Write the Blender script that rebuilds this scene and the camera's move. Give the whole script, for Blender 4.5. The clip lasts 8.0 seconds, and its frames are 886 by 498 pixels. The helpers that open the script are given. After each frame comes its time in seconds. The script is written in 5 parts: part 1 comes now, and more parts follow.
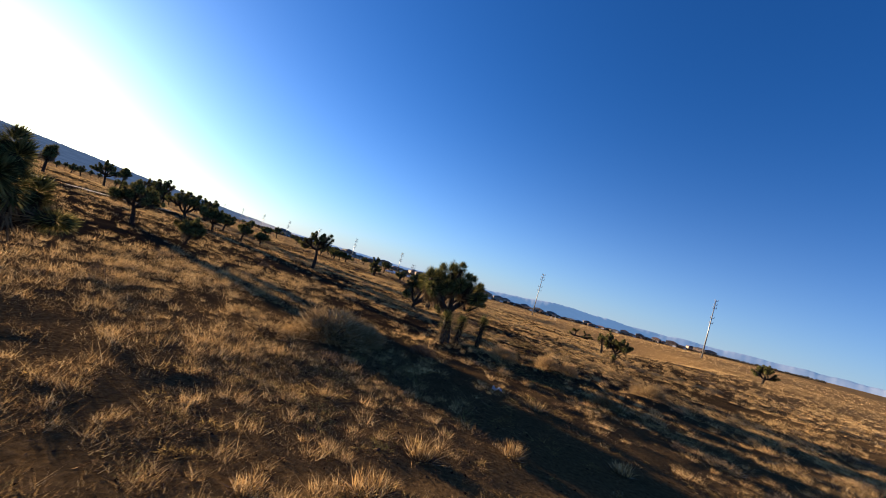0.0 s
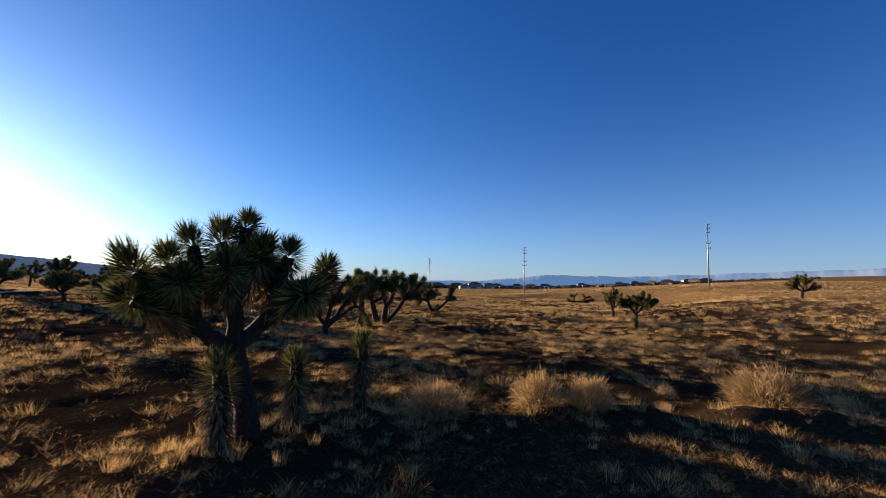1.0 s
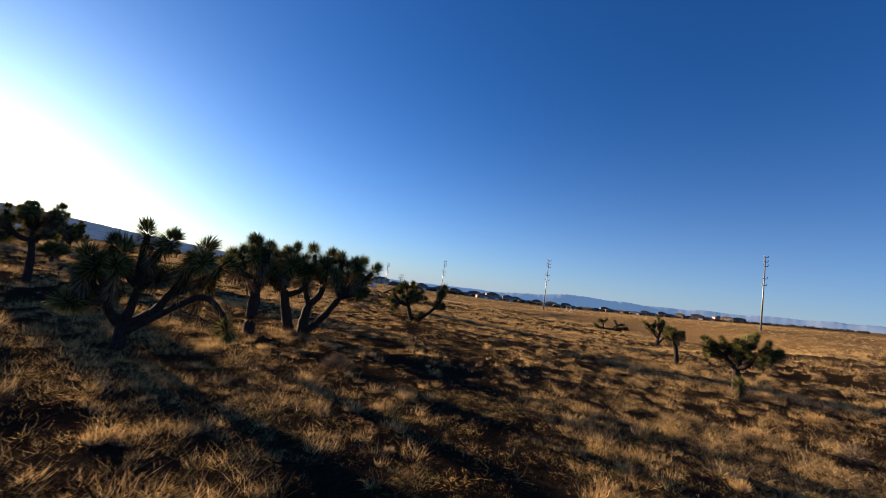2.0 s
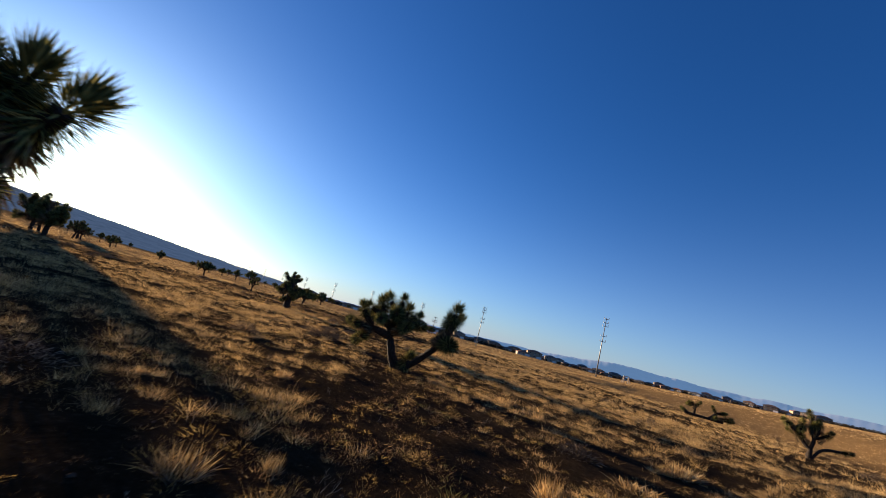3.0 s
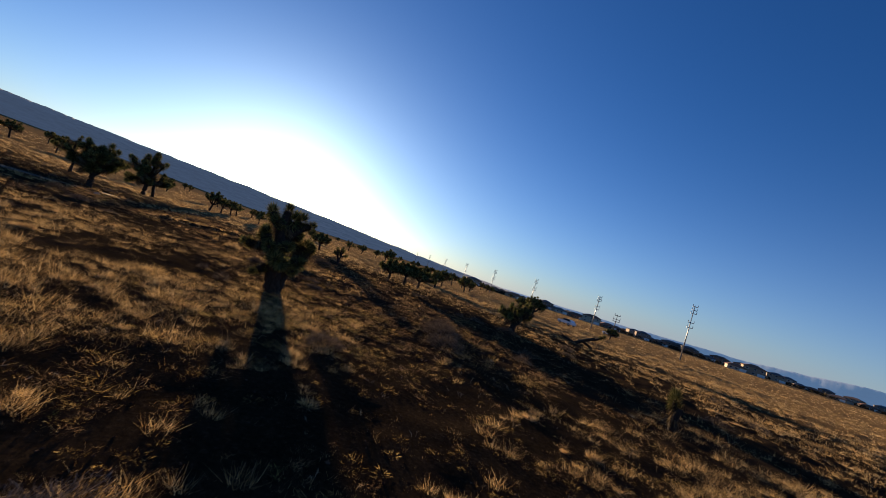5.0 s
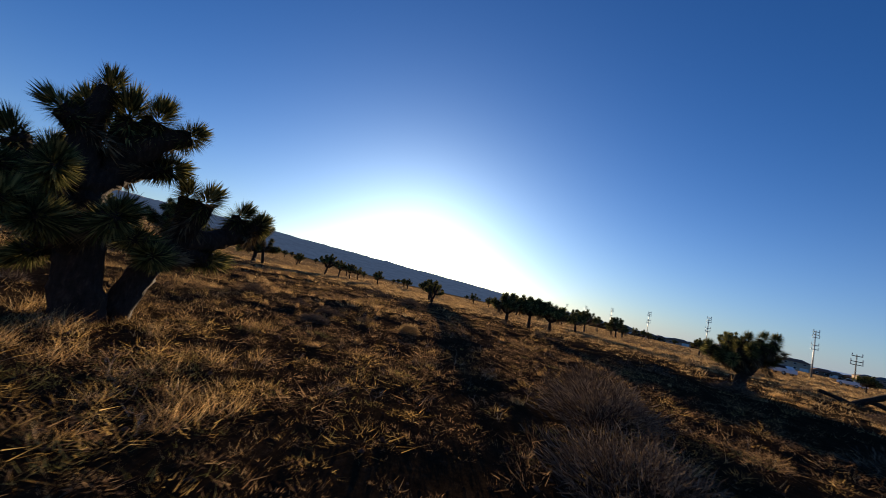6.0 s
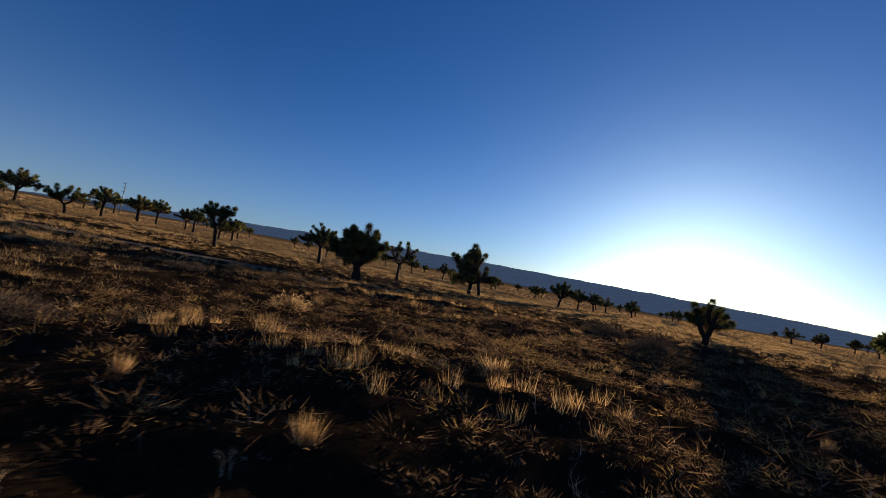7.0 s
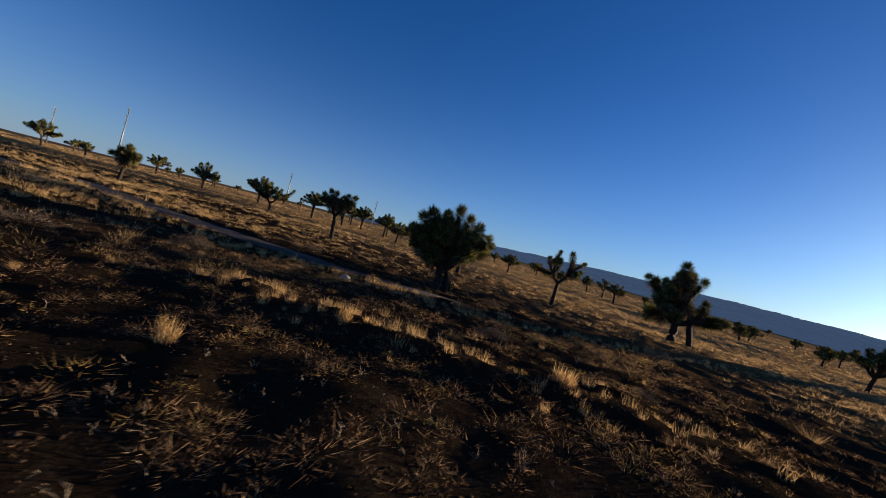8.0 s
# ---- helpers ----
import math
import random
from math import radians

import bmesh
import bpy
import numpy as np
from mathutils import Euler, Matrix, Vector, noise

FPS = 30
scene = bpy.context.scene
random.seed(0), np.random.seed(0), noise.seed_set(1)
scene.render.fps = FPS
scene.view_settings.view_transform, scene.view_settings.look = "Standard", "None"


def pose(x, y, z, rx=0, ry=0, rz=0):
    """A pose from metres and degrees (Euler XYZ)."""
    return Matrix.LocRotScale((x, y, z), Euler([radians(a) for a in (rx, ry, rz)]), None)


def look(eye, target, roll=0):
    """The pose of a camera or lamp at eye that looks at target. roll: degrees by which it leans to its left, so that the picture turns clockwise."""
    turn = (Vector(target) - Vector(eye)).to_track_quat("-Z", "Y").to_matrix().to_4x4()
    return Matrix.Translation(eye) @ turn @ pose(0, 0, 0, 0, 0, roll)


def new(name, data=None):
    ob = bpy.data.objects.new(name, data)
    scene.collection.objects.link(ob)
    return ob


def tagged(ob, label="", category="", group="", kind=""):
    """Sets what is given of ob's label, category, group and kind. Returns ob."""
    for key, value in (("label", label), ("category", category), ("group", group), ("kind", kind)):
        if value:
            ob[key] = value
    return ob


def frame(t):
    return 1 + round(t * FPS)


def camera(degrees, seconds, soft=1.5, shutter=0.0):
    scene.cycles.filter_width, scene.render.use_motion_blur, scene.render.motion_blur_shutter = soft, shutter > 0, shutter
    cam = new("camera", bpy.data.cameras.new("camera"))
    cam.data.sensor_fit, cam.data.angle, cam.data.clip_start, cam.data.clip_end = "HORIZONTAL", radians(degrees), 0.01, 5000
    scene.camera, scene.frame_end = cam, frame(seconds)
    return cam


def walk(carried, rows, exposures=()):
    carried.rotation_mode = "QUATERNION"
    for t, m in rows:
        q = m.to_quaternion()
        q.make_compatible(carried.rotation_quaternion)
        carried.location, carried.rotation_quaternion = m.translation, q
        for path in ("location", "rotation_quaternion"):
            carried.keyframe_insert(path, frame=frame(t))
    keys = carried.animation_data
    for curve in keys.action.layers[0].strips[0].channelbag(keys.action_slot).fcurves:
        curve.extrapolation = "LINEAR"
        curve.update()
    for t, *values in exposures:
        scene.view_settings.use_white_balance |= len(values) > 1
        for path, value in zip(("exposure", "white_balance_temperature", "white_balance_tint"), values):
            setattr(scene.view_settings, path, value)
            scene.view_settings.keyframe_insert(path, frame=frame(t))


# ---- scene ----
import itertools

# ---------------------------------------------------------------- camera
cam = camera(94.0, 8.0, soft=0.85, shutter=0.06)
PATH = [  # seconds, eye, a point two metres ahead, lean
    (0, (0.00, 0.00, 3.47), (-0.092, 1.992, 3.621), 17.26),
    (0.2, (1.24, 2.66, 3.52), (1.063, 4.649, 3.639), 14.24),
    (0.5, (2.67, 7.36, 3.61), (2.492, 9.348, 3.731), 8.89),
    (0.7, (3.43, 10.14, 3.42), (3.318, 12.131, 3.568), 5.37),
    (1, (4.47, 14.98, 3.36), (4.466, 16.972, 3.534), 1.48),
    (1.2, (5.28, 17.84, 3.40), (5.309, 19.831, 3.584), 0.32),
    (2.3, (7.75, 34.74, 2.93), (7.531, 36.719, 3.131), 11.97),
    (2.5, (8.01, 38.39, 2.42), (7.712, 40.356, 2.677), 13.79),
    (2.7, (8.19, 41.76, 2.23), (7.822, 43.699, 2.546), 15.30),
    (3, (7.97, 47.17, 2.29), (7.591, 49.094, 2.666), 15.27),
    (3.4, (6.90, 55.02, 2.92), (6.559, 56.970, 3.236), 13.98),
    (3.7, (5.88, 60.79, 3.24), (5.485, 62.729, 3.516), 14.93),
    (4, (5.03, 65.75, 3.33), (4.434, 67.650, 3.570), 17.18),
    (4.5, (2.95, 73.19, 3.74), (2.044, 74.970, 3.883), 20.37),
    (4.7, (1.81, 76.11, 3.77), (0.835, 77.849, 3.871), 19.41),
    (5.8, (-6.77, 91.45, 2.05), (-8.216, 92.811, 2.259), 13.31),
    (6, (-8.11, 93.89, 1.73), (-9.685, 95.104, 1.937), 11.88),
    (6.2, (-9.49, 96.58, 1.72), (-11.240, 97.522, 1.929), 11.52),
    (6.4, (-11.78, 98.67, 1.73), (-13.636, 99.386, 1.938), 10.20),
    (6.5, (-13.86, 99.43, 1.73), (-15.746, 100.065, 1.924), 8.46),
    (7, (-21.30, 104.64, 1.55), (-23.289, 104.741, 1.707), 9.12),
    (7.5, (-29.74, 108.71, 1.85), (-31.696, 108.300, 1.936), 11.71),
    (8, (-38.22, 111.33, 2.48), (-39.976, 110.378, 2.522), 14.82),
]
walk(cam, [(t, look(eye, target, roll)) for t, eye, target, roll in PATH],
     [(0.0, 1.95, 5600, 5), (1.0, 1.75, 5600, 5), (2.5, 1.75, 5800, 5), (3.5, 1.65, 5750, 5), (4.5, 1.45, 5900, 6), (5.8, 1.33, 5900, 6), (6.5, 1.28, 5900, 6), (7.0, 1.07, 5700, 5),
      (7.5, 1.18, 5600, 4), (8.0, 1.3, 5450, 4)])

# ---------------------------------------------------------------- sky and sun
SUN_AZ, SUN_EL = 55.4, 3.9            # degrees left of +Y, degrees up
az, el = radians(SUN_AZ), radians(SUN_EL)
SUN_DIR = Vector((-math.sin(az) * math.cos(el), math.cos(az) * math.cos(el), math.sin(el)))

world = bpy.data.worlds.new("evening_sky")
scene.world = world
world.use_nodes = True
wn = world.node_tree.nodes
sky = wn.new("ShaderNodeTexSky")
sky.sky_type = "NISHITA"
sky.sun_disc = False
sky.sun_elevation = el
sky.sun_rotation = -az
sky.altitude = 700
sky.air_density = 1.0
sky.dust_density = 2.2
sky.ozone_density = 3.7
# clean dry air: a deeper blue than the model's, and a pale veil of haze that thins out upwards
wl = world.node_tree.links
blue = wn.new("ShaderNodeMix")
blue.data_type, blue.blend_type = "RGBA", "MULTIPLY"
blue.inputs[0].default_value, blue.inputs[7].default_value = 1.0, (0.70, 0.95, 1.32, 1)
wl.new(sky.outputs[0], blue.inputs[6])
where = wn.new("ShaderNodeTexCoord")
parts_of = wn.new("ShaderNodeSeparateXYZ")
wl.new(where.outputs["Generated"], parts_of.inputs[0])
down = wn.new("ShaderNodeMath")
down.operation, down.use_clamp = "SUBTRACT", True
down.inputs[0].default_value = 1.0
wl.new(parts_of.outputs[2], down.inputs[1])
veil = wn.new("ShaderNodeMath")
veil.operation, veil.inputs[1].default_value = "POWER", 7.0
wl.new(down.outputs[0], veil.inputs[0])
haze = wn.new("ShaderNodeMix")
haze.data_type, haze.blend_type = "RGBA", "ADD"
haze.inputs[7].default_value = (1.85, 2.0, 2.4, 1)
wl.new(veil.outputs[0], haze.inputs[0])
wl.new(blue.outputs[2], haze.inputs[6])
wl.new(haze.outputs[2], wn["Background"].inputs[0])
wn["Background"].inputs[1].default_value = 0.062

sun = bpy.data.lights.new("sun", "SUN")
sun.energy, sun.angle, sun.color = 5.0, radians(0.6), (1.0, 0.68, 0.40)
sun_ob = new("sun", sun)
sun_ob.matrix_basis = look((0, 0, 50), Vector((0, 0, 50)) - SUN_DIR)


# ---------------------------------------------------------------- materials
def material(name, rough=0.9, metal=0.0):
    m = bpy.data.materials.new(name)
    m.use_nodes = True
    b = m.node_tree.nodes["Principled BSDF"]
    b.inputs["Roughness"].default_value, b.inputs["Metallic"].default_value = rough, metal
    b.inputs["Specular IOR Level"].default_value = 0.25
    return m, m.node_tree, b


def noise_node(nt, scale, detail=4.0, rough=0.6, stretch=None, space="Object"):
    tc = nt.nodes.new("ShaderNodeTexCoord")
    n = nt.nodes.new("ShaderNodeTexNoise")
    n.inputs["Scale"].default_value, n.inputs["Detail"].default_value, n.inputs["Roughness"].default_value = scale, detail, rough
    if stretch:
        mp = nt.nodes.new("ShaderNodeMapping")
        mp.inputs["Scale"].default_value = stretch
        nt.links.new(tc.outputs[space], mp.inputs[0])
        nt.links.new(mp.outputs[0], n.inputs["Vector"])
    else:
        nt.links.new(tc.outputs[space], n.inputs["Vector"])
    return n


def ramp(nt, src, stops):
    r = nt.nodes.new("ShaderNodeValToRGB")
    e = r.color_ramp.elements
    while len(e) < len(stops):
        e.new(0.5)
    for k, (p, c) in enumerate(stops):
        e[k].position, e[k].color = p, (*c, 1)
    nt.links.new(src, r.inputs[0])
    return r


def mixed(nt, fac, a, b, how="MIX"):
    m = nt.nodes.new("ShaderNodeMix")
    m.data_type, m.blend_type = "RGBA", how
    for sock, v in ((m.inputs[0], fac), (m.inputs[6], a), (m.inputs[7], b)):
        if hasattr(v, "is_output"):
            nt.links.new(v, sock)
        elif isinstance(v, tuple):
            sock.default_value = (*v, 1)
        else:
            sock.default_value = v
    return m.outputs[2]


def bump(nt, b, height, strength, distance):
    n = nt.nodes.new("ShaderNodeBump")
    n.inputs["Strength"].default_value, n.inputs["Distance"].default_value = strength, distance
    nt.links.new(height, n.inputs["Height"])
    nt.links.new(n.outputs[0], b.inputs["Normal"])


def plain(name, color, rough=0.7, metal=0.0, vary=0.25, scale=6.0):
    m, nt, b = material(name, rough, metal)
    n = noise_node(nt, scale)
    r = ramp(nt, n.outputs[0], [(0.3, tuple(c * (1 - vary) for c in color)), (0.7, tuple(min(1, c * (1 + vary)) for c in color))])
    nt.links.new(r.outputs[0], b.inputs["Base Color"])
    return m


def soil_material():
    m, nt, b = material("desert_soil", 1.0)
    b.inputs["Specular IOR Level"].default_value = 0.0
    big = noise_node(nt, 0.09, 5)
    mid = noise_node(nt, 0.8, 6)
    fine = noise_node(nt, 9.0, 8, 0.7)
    base = ramp(nt, mid.outputs[0], [(0.25, (0.02, 0.014, 0.01)), (0.5, (0.04, 0.028, 0.019)), (0.75, (0.08, 0.056, 0.037))])
    dry = ramp(nt, fine.outputs[0], [(0.3, (0.013, 0.009, 0.006)), (0.55, (0.042, 0.03, 0.02)), (0.8, (0.15, 0.107, 0.068))])
    c = mixed(nt, 0.55, base.outputs[0], dry.outputs[0])
    tint = ramp(nt, big.outputs[0], [(0.3, (0.74, 0.73, 0.66)), (0.7, (1.0, 0.98, 0.9))])
    c = mixed(nt, 1.0, c, tint.outputs[0], "MULTIPLY")
    # away from the course the grass closes over the soil
    far_cover = ramp(nt, fine.outputs[0], [(0.3, (0.13, 0.078, 0.034)), (0.5, (0.30, 0.185, 0.075)), (0.75, (0.48, 0.31, 0.135))])
    g = nt.nodes.new("ShaderNodeNewGeometry")
    off = nt.nodes.new("ShaderNodeVectorMath")
    off.operation, off.inputs[1].default_value = "DISTANCE", (-18, 76, 0)
    nt.links.new(g.outputs["Position"], off.inputs[0])
    cover = nt.nodes.new("ShaderNodeMapRange")
    for i, v in ((1, 54.0), (2, 90.0), (3, 0.0), (4, 0.85)):
        cover.inputs[i].default_value = v
    nt.links.new(off.outputs["Value"], cover.inputs[0])
    c = mixed(nt, cover.outputs[0], c, far_cover.outputs[0])
    nt.links.new(c, b.inputs["Base Color"])
    bump(nt, b, fine.outputs[0], 1.0, 0.2)
    return m


def leafy(name, stops, through_light=0.3, rough=0.7, gloss=0.0, patchy=False):
    """Thin leaves or blades: colour varies from blade to blade (and from patch to patch), and some light comes through."""
    m, nt, b = material(name, rough)
    b.inputs["Specular IOR Level"].default_value = gloss
    g = nt.nodes.new("ShaderNodeNewGeometry")
    r = ramp(nt, g.outputs["Random Per Island"], stops)
    oi = nt.nodes.new("ShaderNodeObjectInfo")
    hsv = nt.nodes.new("ShaderNodeHueSaturation")
    mr = nt.nodes.new("ShaderNodeMapRange")
    mr.inputs[3].default_value, mr.inputs[4].default_value = 0.75, 1.25
    nt.links.new(oi.outputs["Random"], mr.inputs[0])
    nt.links.new(mr.outputs[0], hsv.inputs["Value"])
    colour = r.outputs[0]
    if patchy:
        tone = ramp(nt, noise_node(nt, 2.6, 3.0, 0.65).outputs[0], [(0.34, (0.36, 0.36, 0.38)), (0.5, (0.95, 0.93, 0.88)), (0.66, (1.45, 1.4, 1.25))])
        colour = mixed(nt, 1.0, colour, tone.outputs[0], "MULTIPLY")
    nt.links.new(colour, hsv.inputs["Color"])
    nt.links.new(hsv.outputs[0], b.inputs["Base Color"])
    tr = nt.nodes.new("ShaderNodeBsdfTranslucent")
    nt.links.new(hsv.outputs[0], tr.inputs[0])
    mx = nt.nodes.new("ShaderNodeMixShader")
    mx.inputs[0].default_value = through_light
    nt.links.new(b.outputs[0], mx.inputs[1])
    nt.links.new(tr.outputs[0], mx.inputs[2])
    nt.links.new(mx.outputs[0], nt.nodes["Material Output"].inputs[0])
    return m


def bark_material():
    m, nt, b = material("shaggy_bark", 0.95)
    n = noise_node(nt, 14.0, 6, 0.7, (1, 1, 0.35))
    r = ramp(nt, n.outputs[0], [(0.3, (0.012, 0.009, 0.007)), (0.55, (0.035, 0.025, 0.018)), (0.8, (0.09, 0.066, 0.045))])
    nt.links.new(r.outputs[0], b.inputs["Base Color"])
    bump(nt, b, n.outputs[0], 1.0, 0.05)
    return m


def hill_material(name, low, high, scale, haze_glow=(0, 0, 0)):
    """Far hills; the haze in the air before them is painted in as faint emission."""
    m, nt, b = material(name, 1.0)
    b.inputs["Emission Color"].default_value, b.inputs["Emission Strength"].default_value = (*haze_glow, 1), 1.0
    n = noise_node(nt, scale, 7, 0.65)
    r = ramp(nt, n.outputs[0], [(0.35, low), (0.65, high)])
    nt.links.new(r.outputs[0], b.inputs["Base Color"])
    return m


SOIL = soil_material()
STRAW = leafy("straw_blades", [(0.0, (0.15, 0.09, 0.040)), (0.35, (0.43, 0.275, 0.112)), (0.7, (0.66, 0.46, 0.20)), (1.0, (0.80, 0.62, 0.35))], 0.3, patchy=True)
TWIGS = leafy("grey_twigs", [(0.0, (0.038, 0.028, 0.023)), (0.5, (0.11, 0.083, 0.06)), (1.0, (0.27, 0.21, 0.14))], 0.08)
SAGE = leafy("shrub_sprigs", [(0.0, (0.12, 0.076, 0.035)), (0.5, (0.34, 0.225, 0.10)), (1.0, (0.58, 0.43, 0.22))], 0.36)
GREEN = leafy("yucca_leaves", [(0.0, (0.028, 0.032, 0.014)), (0.55, (0.1, 0.105, 0.037)), (1.0, (0.38, 0.335, 0.115))], 0.18, 0.6)
THATCH = leafy("trodden_thatch", [(0.0, (0.035, 0.024, 0.013)), (0.5, (0.125, 0.084, 0.042)), (1.0, (0.34, 0.235, 0.115))], 0.28, patchy=True)
DEAD = leafy("dead_yucca_leaves", [(0.0, (0.06, 0.044, 0.027)), (0.6, (0.13, 0.095, 0.052)), (1.0, (0.24, 0.185, 0.10))], 0.06)
GOLD = leafy("golden_cushion_plants", [(0.0, (0.16, 0.10, 0.035)), (0.5, (0.38, 0.26, 0.09)), (1.0, (0.62, 0.45, 0.18))], 0.45, patchy=True)
STEMS = leafy("bleached_dead_stems", [(0.0, (0.14, 0.10, 0.065)), (0.6, (0.33, 0.25, 0.16)), (1.0, (0.55, 0.45, 0.32))], 0.05)
WEEDS = leafy("low_green_weeds", [(0.0, (0.10, 0.095, 0.03)), (0.5, (0.24, 0.21, 0.06)), (1.0, (0.42, 0.35, 0.11))], 0.2)
CUSHION = leafy("brown_cushion_plants", [(0.0, (0.05, 0.032, 0.02)), (0.5, (0.15, 0.096, 0.054)), (1.0, (0.33, 0.23, 0.125))], 0.38, patchy=True)
CLOD = leafy("dry_earth_crumbs", [(0.0, (0.02, 0.013, 0.009)), (0.6, (0.05, 0.032, 0.022)), (1.0, (0.13, 0.088, 0.06))], 0.0, 1.0)
BARK = bark_material()
PACKED = plain("packed_earth", (0.052, 0.037, 0.026), 1.0, 0.0, 0.6, 1.3)
# last colour: haze painted in as emission; the far range's base is tinted blue
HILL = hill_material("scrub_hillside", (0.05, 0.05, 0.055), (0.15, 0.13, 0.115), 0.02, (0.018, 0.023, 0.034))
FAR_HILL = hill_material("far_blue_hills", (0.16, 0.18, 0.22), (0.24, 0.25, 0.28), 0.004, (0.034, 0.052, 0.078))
STEEL = plain("galvanised_steel", (0.25, 0.245, 0.24), 0.45, 0.4, 0.1)
WOOD = plain("weathered_pole_wood", (0.16, 0.12, 0.09), 0.9)
GLASSY = plain("insulator_grey", (0.35, 0.36, 0.38), 0.3)


# ---------------------------------------------------------------- helpers for meshes
def smooth(e0, e1, v):
    k = min(1.0, max(0.0, (v - e0) / (e1 - e0)))
    return k * k * (3 - 2 * k)


def mesh_from(name, verts, faces, mat, shade_smooth=False):
    me = bpy.data.meshes.new(name)
    me.from_pydata(verts, [], faces)
    for m in (mat if isinstance(mat, (list, tuple)) else [mat]):
        me.materials.append(m)
    if shade_smooth:
        me.polygons.foreach_set("use_smooth", [True] * len(me.polygons))
    me.update()
    return me


def part(name, bm, mat, parent=None, label="", m=None, shade_smooth=False):
    """One mesh object from a bmesh (or a ready mesh), under a thing or a part."""
    if isinstance(bm, bmesh.types.BMesh):
        me = bpy.data.meshes.new(name)
        bm.to_mesh(me)
        bm.free()
        me.materials.append(mat)
        if shade_smooth:
            me.polygons.foreach_set("use_smooth", [True] * len(me.polygons))
    else:
        me = bm
    ob = new(name, me)
    if parent:
        ob.parent = parent
    if m is not None:
        ob.matrix_basis = m
    return tagged(ob, label)


def box_bm(sx, sy, sz, at=(0, 0, 0), bevel=0.0):
    bm = bmesh.new()
    bmesh.ops.create_cube(bm, size=1.0, matrix=Matrix.Translation(at) @ Matrix.Diagonal((sx, sy, sz, 1)))
    if bevel:
        bmesh.ops.bevel(bm, geom=bm.edges[:], offset=bevel, segments=1, affect="EDGES")
    return bm


# ---------------------------------------------------------------- ground
# azimuth, slope in degrees, and how far out it begins
RISE = [(-180, 0.9, 80), (-150, 0.6, 80), (-120, 1.6, 15), (-92, 1.7, 8), (-75, 2.4, 8), (-46, 2.0, 75), (-40, 1.7, 85), (-25, 0.7, 90), (-15, 0.15, 60), (0, -0.05, 8), (40, 0.0, 8), (57, 0.15, 8),
        (62, 0.45, 8), (72, 1.1, 8), (85, 1.6, -8), (93, 1.9, -20), (100, 2.1, -20), (108, 2.3, -20), (120, 2.3, -15), (135, 2.2, -10), (150, 1.8, 0), (165, 1.2, 40), (180, 0.9, 80)]
RISE_AZ, RISE_DEG, RISE_START = zip(*RISE)


def ramp_z(x, y):
    """The plain climbs gently away from its middle, by a different slope all round."""
    r = math.hypot(x + 5, y - 60)
    a = math.degrees(math.atan2(-(x + 5), y - 60))
    start = float(np.interp(a, RISE_AZ, RISE_START))
    return r * math.tan(radians(float(np.interp(a, RISE_AZ, RISE_DEG)))) * smooth(start, start + float(np.interp(a, (75, 93, 150, 168), (45, 110, 110, 60))), r)


# low grassy banks: from, to, height
# the second and third are added to cast shade over the ground beside them
BANKS = [((-1.0, 22.7), (3.4, 25.4), 0.3), ((6.0, 25.6), (16.5, 26.3), 0.33), ((4.6, 46.6), (12.5, 51.2), 0.19), ((-29.4, 100.0), (-27.6, 106.5), 0.22), ((-46.6, 99.5), (-49.5, 112.5), 0.2)]
TRACK_Y, TRACK_X = (30, 62, 80, 92, 103, 110, 118, 150), (-47.5, -51, -53.6, -57, -60.5, -67, -77, -120)


def track_off(x, y):
    """How far to the east of the dirt track's middle a place lies."""
    return (x - float(np.interp(y, TRACK_Y, TRACK_X))) * 0.96


def bank_z(x, y):
    z = 0.0
    for (ax, ay), (bx, by), high in BANKS:
        if min(ax, bx) - 3 < x < max(ax, bx) + 3 and min(ay, by) - 3 < y < max(ay, by) + 3:
            ux, uy = bx - ax, by - ay
            k = ((x - ax) * ux + (y - ay) * uy) / (ux * ux + uy * uy)
            d = ((x - ax) * uy - (y - ay) * ux) / math.hypot(ux, uy)
            d += 1.1 * noise.noise((x * 0.3, y * 0.3, 5.0))
            z += high * math.exp(-d * d / 0.55) * smooth(-0.15, 0.2, k) * (1 - smooth(0.8, 1.15, k)) * (0.9 + 1.3 * noise.noise((x * 0.6, y * 0.6, 8.0)))
    return z


def ground_z(x, y):
    d = math.hypot(x + 5, y - 60)
    fade = 1.0 - smooth(130, 260, d)
    z = ramp_z(x, y)
    if fade > 0:
        rough = 1.0 + 1.3 * smooth(98, 112, y - 0.35 * x) + 1.1 * smooth(40, 50, -x)
        small = rough * (0.055 * noise.noise((x * 0.6, y * 0.6, 7.0)) + 0.04 * noise.noise((x * 1.5, y * 1.5, 1.0)))
        if -85 < x < -40 and 30 < y < 150:
            off = track_off(x, y)
            small = small * smooth(1.2, 2.2, abs(off)) + 0.2 * math.exp(-(off - 2.3) ** 2 / 0.4) + 0.1 * math.exp(-(off + 2.3) ** 2 / 0.4)
        z += fade * (0.10 * noise.noise((x * 0.13, y * 0.13, 3.0)) + small + bank_z(x, y))
    return z


def axis_steps(lo, hi, step, reach, growth=1.13):
    a = list(np.arange(lo, hi + step / 2, step))
    s = step
    while a[-1] < reach:
        s *= growth
        a.append(a[-1] + s)
    s = step
    while a[0] > -reach:
        s *= growth
        a.insert(0, a[0] - s)
    return a


